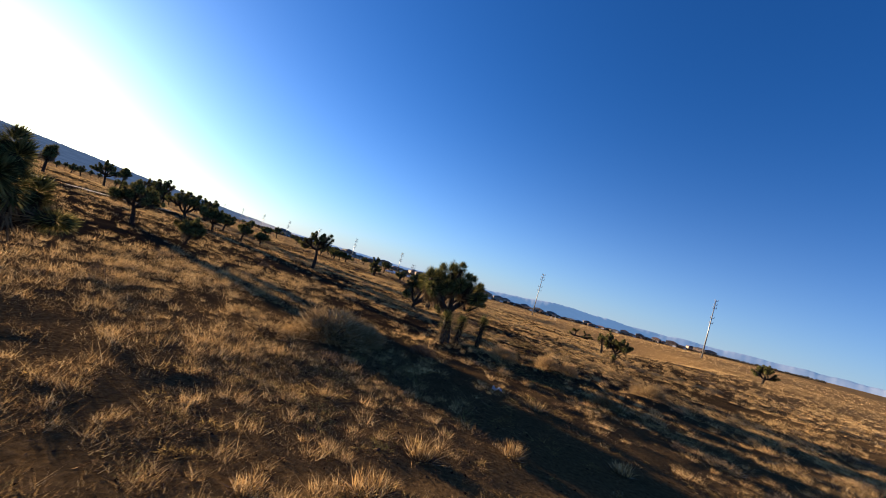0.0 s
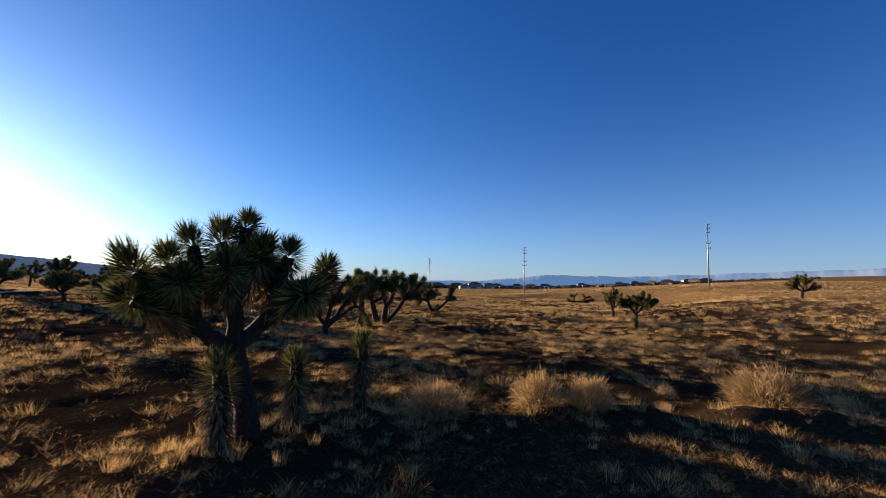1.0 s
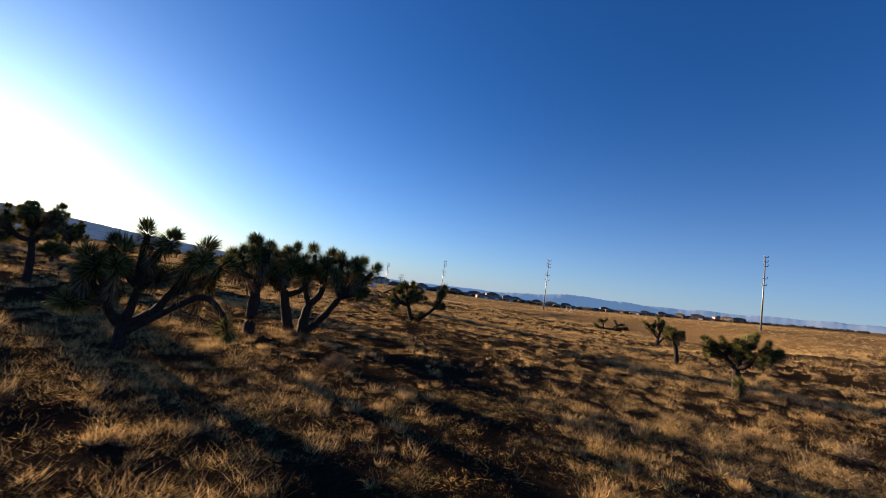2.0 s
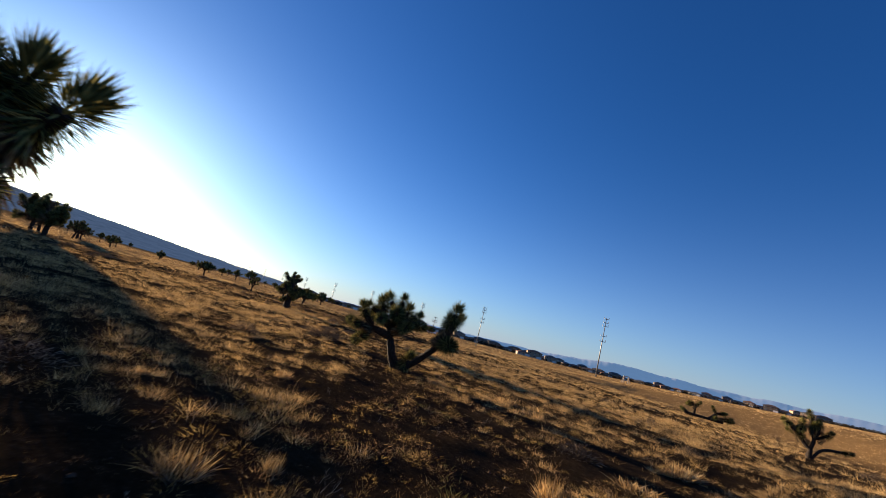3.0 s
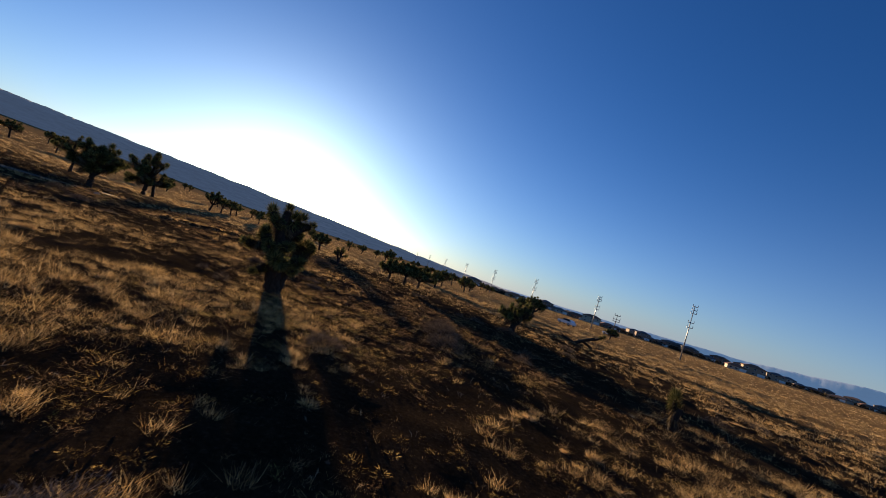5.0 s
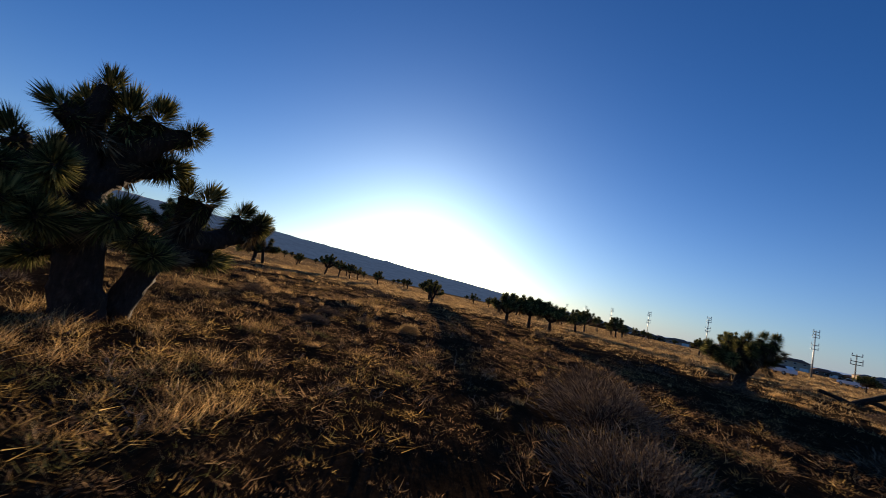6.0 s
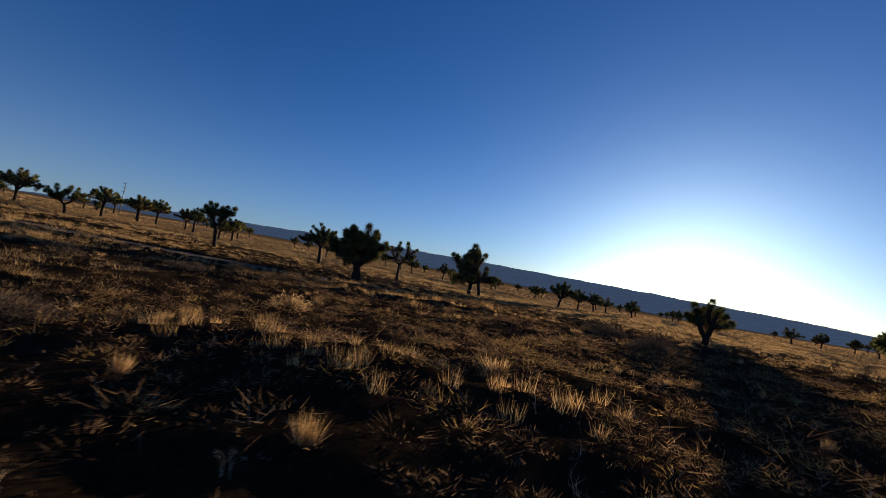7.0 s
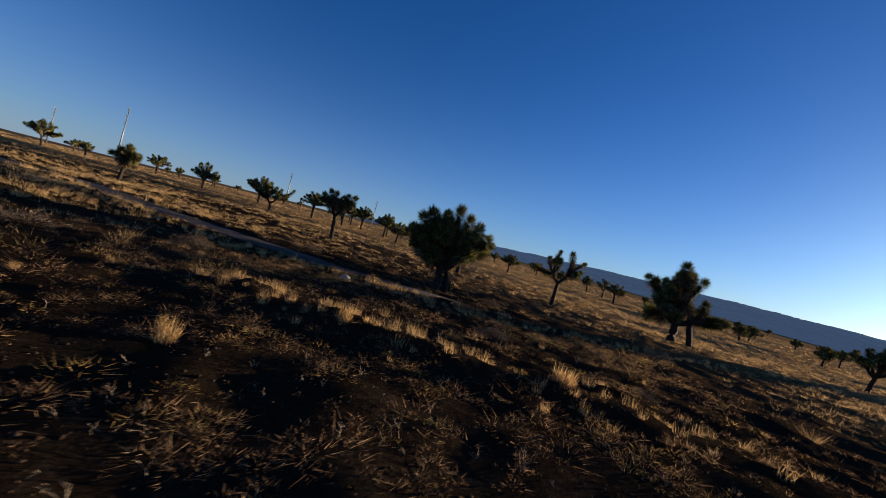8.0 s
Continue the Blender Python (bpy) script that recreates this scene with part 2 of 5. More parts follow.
def build_ground():
    xs = axis_steps(-78, 40, 0.42, 4400)
    ys = axis_steps(-8, 140, 0.42, 4400)
    verts = [(x, y, ground_z(x, y)) for y in ys for x in xs]
    nx = len(xs)
    faces = [(j * nx + i, j * nx + i + 1, (j + 1) * nx + i + 1, (j + 1) * nx + i) for j in range(len(ys) - 1) for i in range(nx - 1)]
    ob = new("ground", mesh_from("ground", verts, faces, SOIL, True))
    return tagged(ob, "dry sandy desert soil between tufts of straw grass", "ground", kind="structure")


build_ground()


def dirt_track():
    """A packed two-wheel track that crosses the plain, with a raised middle."""
    verts, faces = [], []
    ys = np.arange(32, 106, 0.5)
    across = (-1.35, -1.1, -0.75, -0.4, 0.0, 0.4, 0.75, 1.1, 1.35)
    for y in ys:
        mid = float(np.interp(y, TRACK_Y, TRACK_X))
        for a in across:
            x = mid + a + (0.3 if abs(a) > 1 else 0.1) * noise.noise((a * 3, y * 0.7, 2.0)) + 0.2 * noise.noise((0.0, y * 0.15, 4.0))
            worn = 0.012 * noise.noise((x * 2.5, y * 1.2, 6.0)) - 0.025 * math.exp(-(abs(a) - 0.75) ** 2 / 0.03)
            verts.append((x, y, ground_z(x, y) + (0.045 + worn if abs(a) < 1.3 else -0.03) - 0.12 * (1 - smooth(32, 40, y) + smooth(99, 105, y))))
    n = len(across)
    for j in range(len(ys) - 1):
        for i in range(n - 1):
            faces.append((j * n + i, j * n + i + 1, (j + 1) * n + i + 1, (j + 1) * n + i))
    ob = new("dirt_track", mesh_from("dirt_track", verts, faces, PACKED, True))
    return tagged(ob, "packed dirt track between low grassy banks", "track", kind="structure")


dirt_track()


# ---------------------------------------------------------------- hills on the horizon
def hills(name, label, profile, distance, depth, mat, wobble, step=0.2):
    """A range of hills round part of the horizon: (azimuth, height in degrees) along its crest."""
    azs = np.arange(profile[0][0], profile[-1][0] + 0.01, step)
    hs = np.interp(azs, *zip(*profile))
    rings = [(-1.0, 0.0), (-0.7, 0.25), (-0.4, 0.6), (-0.15, 0.9), (0.0, 1.0), (0.4, 0.7), (1.0, 0.0)]
    verts, faces = [], []
    for a, h in zip(azs, hs):
        for off, k in rings:
            r = distance + off * depth
            n = wobble * (noise.fractal((a * 0.35, off * 3.0, 5.0), 1.0, 2.0, 4) + 0.35 * noise.noise((a * 3.1, off * 2.0, 8.0)))
            z = distance * math.tan(radians(max(0.0, h + n * min(1.0, h)))) * k
            verts.append((-math.sin(radians(a)) * r, 60 + math.cos(radians(a)) * r, z + 2.5 - (3.5 if k == 0 else 0)))
    k = len(rings)
    for i in range(len(azs) - 1):
        for j in range(k - 1):
            faces.append((i * k + j, i * k + j + 1, (i + 1) * k + j + 1, (i + 1) * k + j))
    ob = new(name, mesh_from(name, verts, faces, mat, True))
    return tagged(ob, label, "hills", kind="structure")


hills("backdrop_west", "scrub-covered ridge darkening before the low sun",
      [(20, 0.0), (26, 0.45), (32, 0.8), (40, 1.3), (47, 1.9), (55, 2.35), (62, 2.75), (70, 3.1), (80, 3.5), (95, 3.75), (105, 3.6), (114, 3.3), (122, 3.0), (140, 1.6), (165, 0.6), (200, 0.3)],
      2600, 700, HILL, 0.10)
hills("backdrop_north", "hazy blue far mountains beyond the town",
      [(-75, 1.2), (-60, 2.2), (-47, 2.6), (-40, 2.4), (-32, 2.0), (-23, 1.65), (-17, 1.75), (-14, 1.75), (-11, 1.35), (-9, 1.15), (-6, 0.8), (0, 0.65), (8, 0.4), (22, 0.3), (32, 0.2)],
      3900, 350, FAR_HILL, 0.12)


# ---------------------------------------------------------------- Joshua trees
def blade(verts, faces, mats, base, way, length, width, side, mat, droop=0.0):
    """A stiff pointed leaf: a narrow diamond, folded along its middle."""
    i = len(verts)
    mid = base + way * (length * 0.35)
    tip = base + way * length + Vector((0, 0, -droop * length))
    verts += [base, mid + side * width, tip, mid - side * width]
    faces.append((i, i + 1, i + 2, i + 3))
    mats.append(mat)


def club_mesh(seed, live, dead, width):
    """The head of a limb: a round brush of dagger leaves, green above, bleached and hanging below. It points along +Z; it is about 0.8 across."""
    rng = random.Random(seed)
    verts, faces, mats = [], [], []
    golden = 2.399963
    for k in range(live):
        u = (k + 0.5) / live
        s = -0.36 + 0.4 * u ** 0.85
        tilt = radians(112 - 100 * u ** 1.6 + rng.uniform(-20, 20))
        a = k * golden + rng.uniform(-0.3, 0.3)
        way = Vector((math.cos(a) * math.sin(tilt), math.sin(a) * math.sin(tilt), math.cos(tilt)))
        side = way.cross(Vector((0, 0, 1)))
        side = side.normalized() if side.length > 0.05 else Vector((1, 0, 0))
        blade(verts, faces, mats, Vector((math.cos(a) * 0.07, math.sin(a) * 0.07, s)), way, rng.uniform(0.2, 0.31), width * rng.uniform(0.8, 1.2), side, 0, 0.04)
    for k in range(dead):
        u = k / dead
        s = -0.82 + 0.52 * u
        tilt = radians(158 - 48 * u + rng.uniform(-16, 16))
        a = k * golden + rng.uniform(-0.5, 0.5)
        way = Vector((math.cos(a) * math.sin(tilt), math.sin(a) * math.sin(tilt), math.cos(tilt)))
        side = way.cross(Vector((0, 0, 1))).normalized()
        blade(verts, faces, mats, Vector((math.cos(a) * 0.09, math.sin(a) * 0.09, s)), way, rng.uniform(0.18, 0.28), width * rng.uniform(0.8, 1.2), side, 1)
    me = mesh_from("leaf_head", verts, faces, [GREEN, DEAD])
    me.polygons.foreach_set("material_index", mats)
    return me


def column_mesh(seed, tall):
    """A young tree's coat, from the ground up: dead leaves hanging close round the stem, and a rosette of green daggers on top."""
    rng = random.Random(seed)
    verts, faces, mats = [], [], []
    for k in range(820):
        u = k / 820
        a = k * 2.399963 + rng.uniform(-0.4, 0.4)
        green = u > 0.42 + rng.uniform(-0.12, 0.12)
        top = max(0.0, (u - 0.35) / 0.65)
        tilt = radians((105 - 97 * top ** 1.6 if green else 140 - 30 * u) + rng.uniform(-16, 16))
        s = tall * (0.12 + 0.88 * min(1.0, u / 0.8)) if not green else tall * (0.5 + 0.42 * top)
        way = Vector((math.cos(a) * math.sin(tilt), math.sin(a) * math.sin(tilt), math.cos(tilt)))
        side = way.cross(Vector((0, 0, 1)))
        side = side.normalized() if side.length > 0.05 else Vector((1, 0, 0))
        r = 0.10 if green else 0.15
        blade(verts, faces, mats, Vector((math.cos(a) * r, math.sin(a) * r, s)), way, rng.uniform(0.24, 0.36) if green else rng.uniform(0.16, 0.26), 0.014 * rng.uniform(0.8, 1.2), side, 0 if green else 1, 0.03)
    me = mesh_from("leaf_coat", verts, faces, [GREEN, DEAD])
    me.polygons.foreach_set("material_index", mats)
    return me


HEADS = [club_mesh(s, 520, 200, 0.0125) for s in (1, 2, 3, 4)]
FAR_HEADS = [club_mesh(s, 130, 40, 0.036) for s in (5, 6, 7)]


def spline(pts, n=4):
    """A smooth line through points."""
    if len(pts) == 2:
        return [pts[0].lerp(pts[1], i / n) for i in range(n + 1)]
    out = []
    for i in range(len(pts) - 1):
        p0, p1, p2, p3 = pts[max(0, i - 1)], pts[i], pts[i + 1], pts[min(len(pts) - 1, i + 2)]
        for k in range(n):
            t = k / n
            out.append(0.5 * (2 * p1 + (p2 - p0) * t + (2 * p0 - 5 * p1 + 4 * p2 - p3) * t * t + (3 * p1 - p0 - 3 * p2 + p3) * t ** 3))
    return out + [pts[-1]]


def limb_mesh(name, pts, r0, r1, seed, sides=9, n=4):
    """A tapered, knobbly limb along points, closed at its ends."""
    rng = random.Random(seed)
    line = spline(pts, n)
    verts, faces = [], []
    last = len(line) - 1
    for i, p in enumerate(line):
        d = (line[min(last, i + 1)] - line[max(0, i - 1)]).normalized()
        q = d.to_track_quat("Z", "Y")
        r = r0 + (r1 - r0) * (i / last)
        for k in range(sides):
            a = 2 * math.pi * k / sides
            rr = r * rng.uniform(0.84, 1.16)
            verts.append(p + q @ Vector((math.cos(a) * rr, math.sin(a) * rr, rng.uniform(-0.3, 0.3) * r)))
    for i in range(last):
        for k in range(sides):
            faces.append((i * sides + k, i * sides + (k + 1) % sides, (i + 1) * sides + (k + 1) % sides, (i + 1) * sides + k))
    faces.append(tuple(range(sides - 1, -1, -1)))
    faces.append(tuple(last * sides + k for k in range(sides)))
    return mesh_from(name, verts, faces, BARK, True)


def crowned(trunk, heads, seed, depth=0.6, low=0.25, more=0.5, group=4):
    """A trunk that forks into a few stout limbs, each of which ends in some heads. trunk: 'across,up[,away]' points; heads: where the limbs end."""
    rng = random.Random(seed)

    def points(text):
        return [Vector((v + [0.0])[:3]) for v in ([float(s) for s in w.split(",")] for w in text.split())]
    stem = points(trunk)
    lines = [stem]
    fork, below = stem[-1], stem[-2]
    ends = []
    for w in heads.split():
        v = [float(s) for s in w.split(",")]
        ends.append(Vector((v[0], v[1], v[2] if len(v) > 2 else fork.z + rng.uniform(-depth, depth))))
    ends.sort(key=lambda p: math.atan2(p.y - fork.y * 0.6, p.x - fork.x))
    count = max(1, round(len(ends) / group))
    for g in range(count):
        mine = ends[g * len(ends) // count:(g + 1) * len(ends) // count]
        middle = sum(mine, Vector()) / len(mine)
        start = fork.lerp(below, rng.uniform(0.0, low))
        gap = middle - start
        knee = start + Vector((gap.x * 0.34, gap.y * 0.2, gap.z * 0.34))
        reach = rng.uniform(0.5, 0.62)
        stop = start + Vector((gap.x * reach, gap.y * (reach - 0.06), gap.z * reach))
        lines.append([start, knee, stop, "bare"])
        for end in mine:
            gap = end - stop
            way = stop + gap * 0.5 + Vector((rng.uniform(-0.14, 0.14), rng.uniform(-0.16, 0.02), rng.uniform(-0.14, 0.14)))
            lines.append([knee.lerp(stop, rng.uniform(0.7, 1.0)), way, end])
            if rng.random() < more:
                s = way.lerp(end, rng.uniform(0.1, 0.5))
                a = rng.uniform(0, 6.28)
                e = s + Vector((math.cos(a) * 0.36 + gap.x * 0.1, rng.uniform(-0.05, 0.25), math.sin(a) * 0.36 + gap.z * 0.1))
                lines.append([s, s.lerp(e, 0.5), e])
    return lines


def grown(seed, height, spread, arms=5):
    """The limbs of a tree that grew by itself: a trunk, and limbs that end on a low dome."""
    rng = random.Random(seed)
    fork = height * rng.uniform(0.36, 0.5)
    lean = rng.uniform(-0.1, 0.1) * height
    trunk = "0,0 %.2f,%.2f %.2f,%.2f" % (lean * 0.4, fork * 0.5, lean, fork)
    turn = rng.uniform(0, 6.28)
    heads = []
    for k in range(arms * 3):
        a = turn + k * 2.39996
        r = math.sqrt((k + 0.4) / (arms * 3)) * spread * rng.uniform(0.8, 1.1)
        up = height * (1.0 - 0.42 * (r / spread) ** 2) * rng.uniform(0.86, 1.0) - 0.1
        heads.append("%.2f,%.2f,%.2f" % (lean + math.cos(a) * r, max(up, height * 0.62), math.sin(a) * r))
    return crowned(trunk, " ".join(heads), seed, more=0.35)


def drawn(text, seed, depth=0.35):
    """Limbs written down as lines of 'across,up[,away]' points in metres, '|' between limbs, '-bare' after one with no leafy head; what stands away is varied where it isn't given."""
    rng = random.Random(seed)
    lines = []
    for k, chunk in enumerate(text.split("|")):
        pts = []
        away = 0.0
        for i, w in enumerate(w for w in chunk.split() if w != "-bare"):
            v = [float(s) for s in w.split(",")]
            if i:
                away += rng.uniform(-depth, depth) if k else 0.0
            pts.append(Vector((v[0], v[1], v[2] if len(v) > 2 else away)))
        lines.append(pts + ["bare"] if "-bare" in chunk else pts)
    return lines


def joshua_tree(lines, x, y, face, label, girth=0.17, head=1.0, far=False, seed=0, sink=0.1, twins=0.0):
    """A Joshua tree at x, y: a trunk, its limbs and a leafy head at the end of each. face: the azimuth along which 'across' lies to the right."""
    rng = random.Random(seed * 7 + 1)
    tree = new("joshua_tree")
    tree.matrix_basis = pose(x, y, ground_z(x, y) - sink, 0, 0, face)
    tagged(tree, label, "tree", "Joshua trees on the plain")
    heads = FAR_HEADS if far else HEADS
    for k, line in enumerate(lines):
        bare = line[-1] == "bare"
        pts = [Vector((p.x, p.z, p.y)) for p in (line[:-1] if bare else line)]
        thick = girth if k == 0 else girth * (0.85 if bare else 0.66)
        thin = girth * (0.85 if k == 0 else 0.66 if bare else 0.56)
        ob = part("trunk" if k == 0 else "limb", limb_mesh("trunk" if k == 0 else "limb", pts, thick * (1.25 if k == 0 else 1), thin, seed * 31 + k, 7 if far else 9, 3 if far else 5), BARK, tree)
        if bare or (k == 0 and len(lines) > 1):
            continue
        way = (pts[-1] - pts[-2]).normalized()
        way = (way + Vector((rng.uniform(-0.35, 0.35), rng.uniform(-0.35, 0.35), 0.05))).normalized()
        q = way.to_track_quat("Z", "Y")
        s = head * rng.uniform(0.85, 1.15)
        m = Matrix.LocRotScale(pts[-1] + way * 0.15 * s, q @ Euler((0, 0, rng.uniform(0, 6.28))).to_quaternion(), (s, s, s * rng.uniform(0.9, 1.25)))
        part("leaf_head", rng.choice(heads), None, tree, "", m)
        if rng.random() < twins:
            # a second, shorter head beside the first
            out = way.cross(Vector((rng.gauss(0, 1), rng.gauss(0, 1), rng.gauss(0, 1)))).normalized()
            start = pts[-2].lerp(pts[-1], 0.6)
            mid, end = start + way * 0.08 + out * 0.18, start + way * rng.uniform(0.1, 0.3) + out * 0.4 + Vector((0, 0, 0.08))
            part("limb", limb_mesh("limb", [start, mid, end], girth * 0.6, girth * 0.52, seed * 31 + 500 + k, 9, 4), BARK, tree)
            q = (end - mid).to_track_quat("Z", "Y")
            part("leaf_head", rng.choice(heads), None, tree, "", Matrix.LocRotScale(end + (end - mid).normalized() * 0.12, q, (s, s, s)))
    return tree


def young_tree(x, y, tall, lean, label, seed, wide=1.0):
    """A young Joshua tree that has not branched yet."""
    tree = new("joshua_tree")
    tree.matrix_basis = pose(x, y, ground_z(x, y) - 0.05, lean, lean * 0.6, seed * 40) @ Matrix.Diagonal((wide, wide, 1, 1))
    tagged(tree, label, "tree", "Joshua trees on the plain")
    part("trunk", limb_mesh("trunk", [Vector((0, 0, 0)), Vector((0.02, 0, tall * 0.5)), Vector((0, 0.01, tall * 0.9))], 0.14, 0.1, seed), BARK, tree)
    part("leaf_coat", column_mesh(seed, tall), None, tree)
    return tree


# ---------------------------------------------------------------- the trees, from the start of the way to its end
DARK = "dark-leaved Joshua tree rising from the dry grass"

joshua_tree(drawn("0,0 0.02,0.7 0.41,1.47,0.00 | 0.41,1.47,0.00 0.63,2.00,0.10 0.97,2.28,0.10 -bare | 0.94,2.25,0.10 1.06,2.55,0.10 1.11,2.86,0.10 | 0.94,2.25,0.10 1.19,2.42,-0.20 1.43,2.43,-0.30 | 0.74,2.13,0.00 0.73,2.57,-0.10 0.71,2.90,-0.20 | 0.41,1.47,0.00 0.28,2.50,0.00 0.31,3.06,0.00 -bare | 0.31,3.06,0.00 0.41,3.37,0.00 0.52,3.65,0.00 | 0.31,3.06,0.00 0.51,3.21,-0.30 0.63,3.43,-0.40 | 0.30,2.94,0.00 0.12,3.40,0.20 0.03,3.74,0.30 | 0.28,2.50,0.00 -0.00,2.83,-0.20 -0.19,3.06,-0.30 | 0.28,2.50,0.00 0.41,2.80,-0.40 0.44,3.04,-0.60", 1, 0.1), -8.9, 6.9, 52,
            "Joshua tree with low leafy limbs beside the start", 0.2, 1.1, seed=1)

# the broad tree with three young ones at its foot
joshua_tree(drawn("0.03,0.23 -0.1,1.03 -0.33,2.06 | -0.35,2.04,0 -0.76,2.27,0 -1.07,2.64,-0.1 -1.22,2.86,-0.1 -bare | -1.22,2.86,-0.1 -1.69,3.13,-0.2 -2.05,3.54,-0.3 | "
                  "-1.2,2.86,-0.1 -1.44,3.3,0 -1.58,3.68,0 | -1.12,2.75,-0.1 -1.11,3.42,0.1 -1.23,4.08,0.2 | -1.17,2.81,-0.1 -1.57,2.88,-0.5 -1.96,3.04,-0.7 | "
                  "-1.07,2.7,-0.1 -1.18,3.2,-0.6 -1.24,3.36,-0.9 | -1.18,2.8,0 -1.61,2.94,0.5 -1.97,3.22,0.8 | -0.33,2.06,0 -0.36,2.63,0 -0.42,3.15,0.1 -bare | "
                  "-0.42,3.15,0.1 -0.37,3.74,0.1 -0.26,4.53,0.1 | -0.42,3.09,0.1 -0.54,3.61,0.1 -0.72,4.17,0.2 | -0.41,3.03,0.1 -0.16,3.51,0 0.05,3.95,-0.1 | "
                  "-0.4,2.97,0.1 -0.45,3.44,-0.5 -0.5,3.64,-0.8 | -0.4,3.03,0.1 -0.29,3.57,0.5 -0.15,3.97,0.8 | -0.29,2.08,0 0.11,2.5,0.1 0.41,2.8,0.1 0.43,3.16,0.1 -bare | "
                  "0.43,3.16,0.1 0.5,3.59,0.1 0.62,3.95,0.1 | 0.41,2.8,0.1 0.9,2.91,0.3 1.21,3.3,0.5 1.49,3.67,0.6 | 0.45,2.86,0.1 0.73,3,-0.3 0.91,3.15,-0.5 | "
                  "0.41,3.1,0.1 0.3,3.34,0.5 0.23,3.6,0.8", 2, 0.1),
            0.55, 23.7, 24, "broad many-headed Joshua tree with a forked trunk", 0.21, 1.4, seed=2, sink=0.05 + bank_z(0.55, 23.7))
for x, y, tall, lean, wide in ((0.35, 22.95, 1.85, -3, 1.25), (1.2, 24.6, 1.75, 3, 1.2), (2.5, 25.4, 1.85, 0, 1.1)):
    young_tree(x, y, tall, lean, "young unbranched Joshua tree leafy down its stem", int(tall * 20), wide)

joshua_tree(crowned("0,0 -0.02,0.5 -0.05,0.85", "-1.1,2.7 -1.2,1.45 -0.65,3.2 0.4,3.7 1.1,3.6 1.9,3.45 0.7,2.5 1.3,2.5 -0.8,1.8 -0.2,3.0 2.2,3.0,1.0 1.7,2.6,1.6", 4, 0.9)
            + drawn("0.1,0.6 1.2,1.5,0.4 1.9,1.9,0.7 2.5,1.45,0.9 2.75,0.85,0.9", 4), -3.1, 42.3, 16,
            "spreading Joshua tree with one drooping limb", 0.17, 1.4, seed=4)

# the close group of three
joshua_tree(drawn("-0.1,-0.07 -0.1,1.18 -0.12,2.32 -0.14,2.74 | -0.15,2.66,0 -0.6,2.66,-0.1 -0.96,2.87,-0.2 -1.15,3.23,-0.2 | -0.14,2.74,0 -0.15,3.37,0 -0.32,3.97,0.1 | "
                  "-0.14,2.74,0 0.04,3.41,-0.2 0.11,3.95,-0.3 | -0.13,2.7,0 0.21,2.87,0.3 0.33,3.17,0.5 | -0.15,2.79,0 -0.39,3.3,-0.4 -0.53,3.62,-0.6 | "
                  "-0.15,2.79,0 -0.19,3.08,0.5 -0.19,3.69,0.9", 5, 0.1),
            -1.89, 48.14, 36, "upright Joshua tree with a bare trunk in a close group", 0.22, 1.4, seed=5, twins=0.4)
joshua_tree(drawn("0.09,-0.12 -0.25,1.16 -0.52,2.13 | -0.52,2.13,0 -0.95,2.93,0 -1.22,3.89,0 | -0.52,2.13,0 -0.44,3.05,0.1 -0.25,4.08,0.2 | -0.5,2.07,0 -1.11,2.43,-0.1 -1.46,2.91,-0.2 | "
                  "-0.4,1.88,0 0.2,2.16,-0.2 0.4,2.6,-0.3 0.2,3.2,-0.3 | -0.54,2.21,0 -0.79,2.98,0.4 -0.83,3.53,0.6 | -0.54,2.21,0 -0.44,2.84,-0.5 -0.46,3.35,-0.7 | "
                  "-0.52,2.13,0 -0.94,2.62,-0.6 -1.19,3.17,-0.8", 6, 0.1),
            -1.05, 50.16, 30, "straight-trunked Joshua tree in a close group", 0.22, 1.4, seed=6, twins=0.4)
joshua_tree(drawn("0.06,0 0.1,0.86 0.19,1.53 | 0.19,1.53,0 -0.11,2.28,0 -0.22,2.92,0 -0.33,3.56,0 | 0.19,1.53,0 0.65,2.06,0.1 0.75,2.62,0.1 -bare | 0.75,2.62,0.1 0.24,3.36,0 0.06,4.1,0 | "
                  "0.75,2.62,0.1 0.78,3.49,0.1 0.86,4.06,0.1 | 0.77,2.53,0.1 0.69,3.13,-0.5 0.59,3.53,-0.7 | 0.14,0.01,0 1.04,1.19,-0.4 1.62,2.35,-0.8 -bare | "
                  "1.62,2.35,-0.8 1.39,3.18,-0.8 1.34,3.93,-0.8 | 1.62,2.35,-0.8 2.13,3.12,-0.9 2.32,3.83,-1 | 1.59,2.31,-0.8 2.3,2.81,-1 2.91,3.61,-1.2 | "
                  "1.44,2.09,-0.7 1.97,2.34,-1.1 2.42,2.51,-1.4 | 1.55,2.3,-0.8 1.8,2.93,-0.4 1.91,3.52,-0.2 | 1.5,2.22,-0.8 1.16,2.7,-1.2 1.03,3.2,-1.4", 7, 0.1),
            -0.51, 50.44, 28, "Joshua tree leaning out of a close group", 0.22, 1.4, seed=7, twins=0.4)

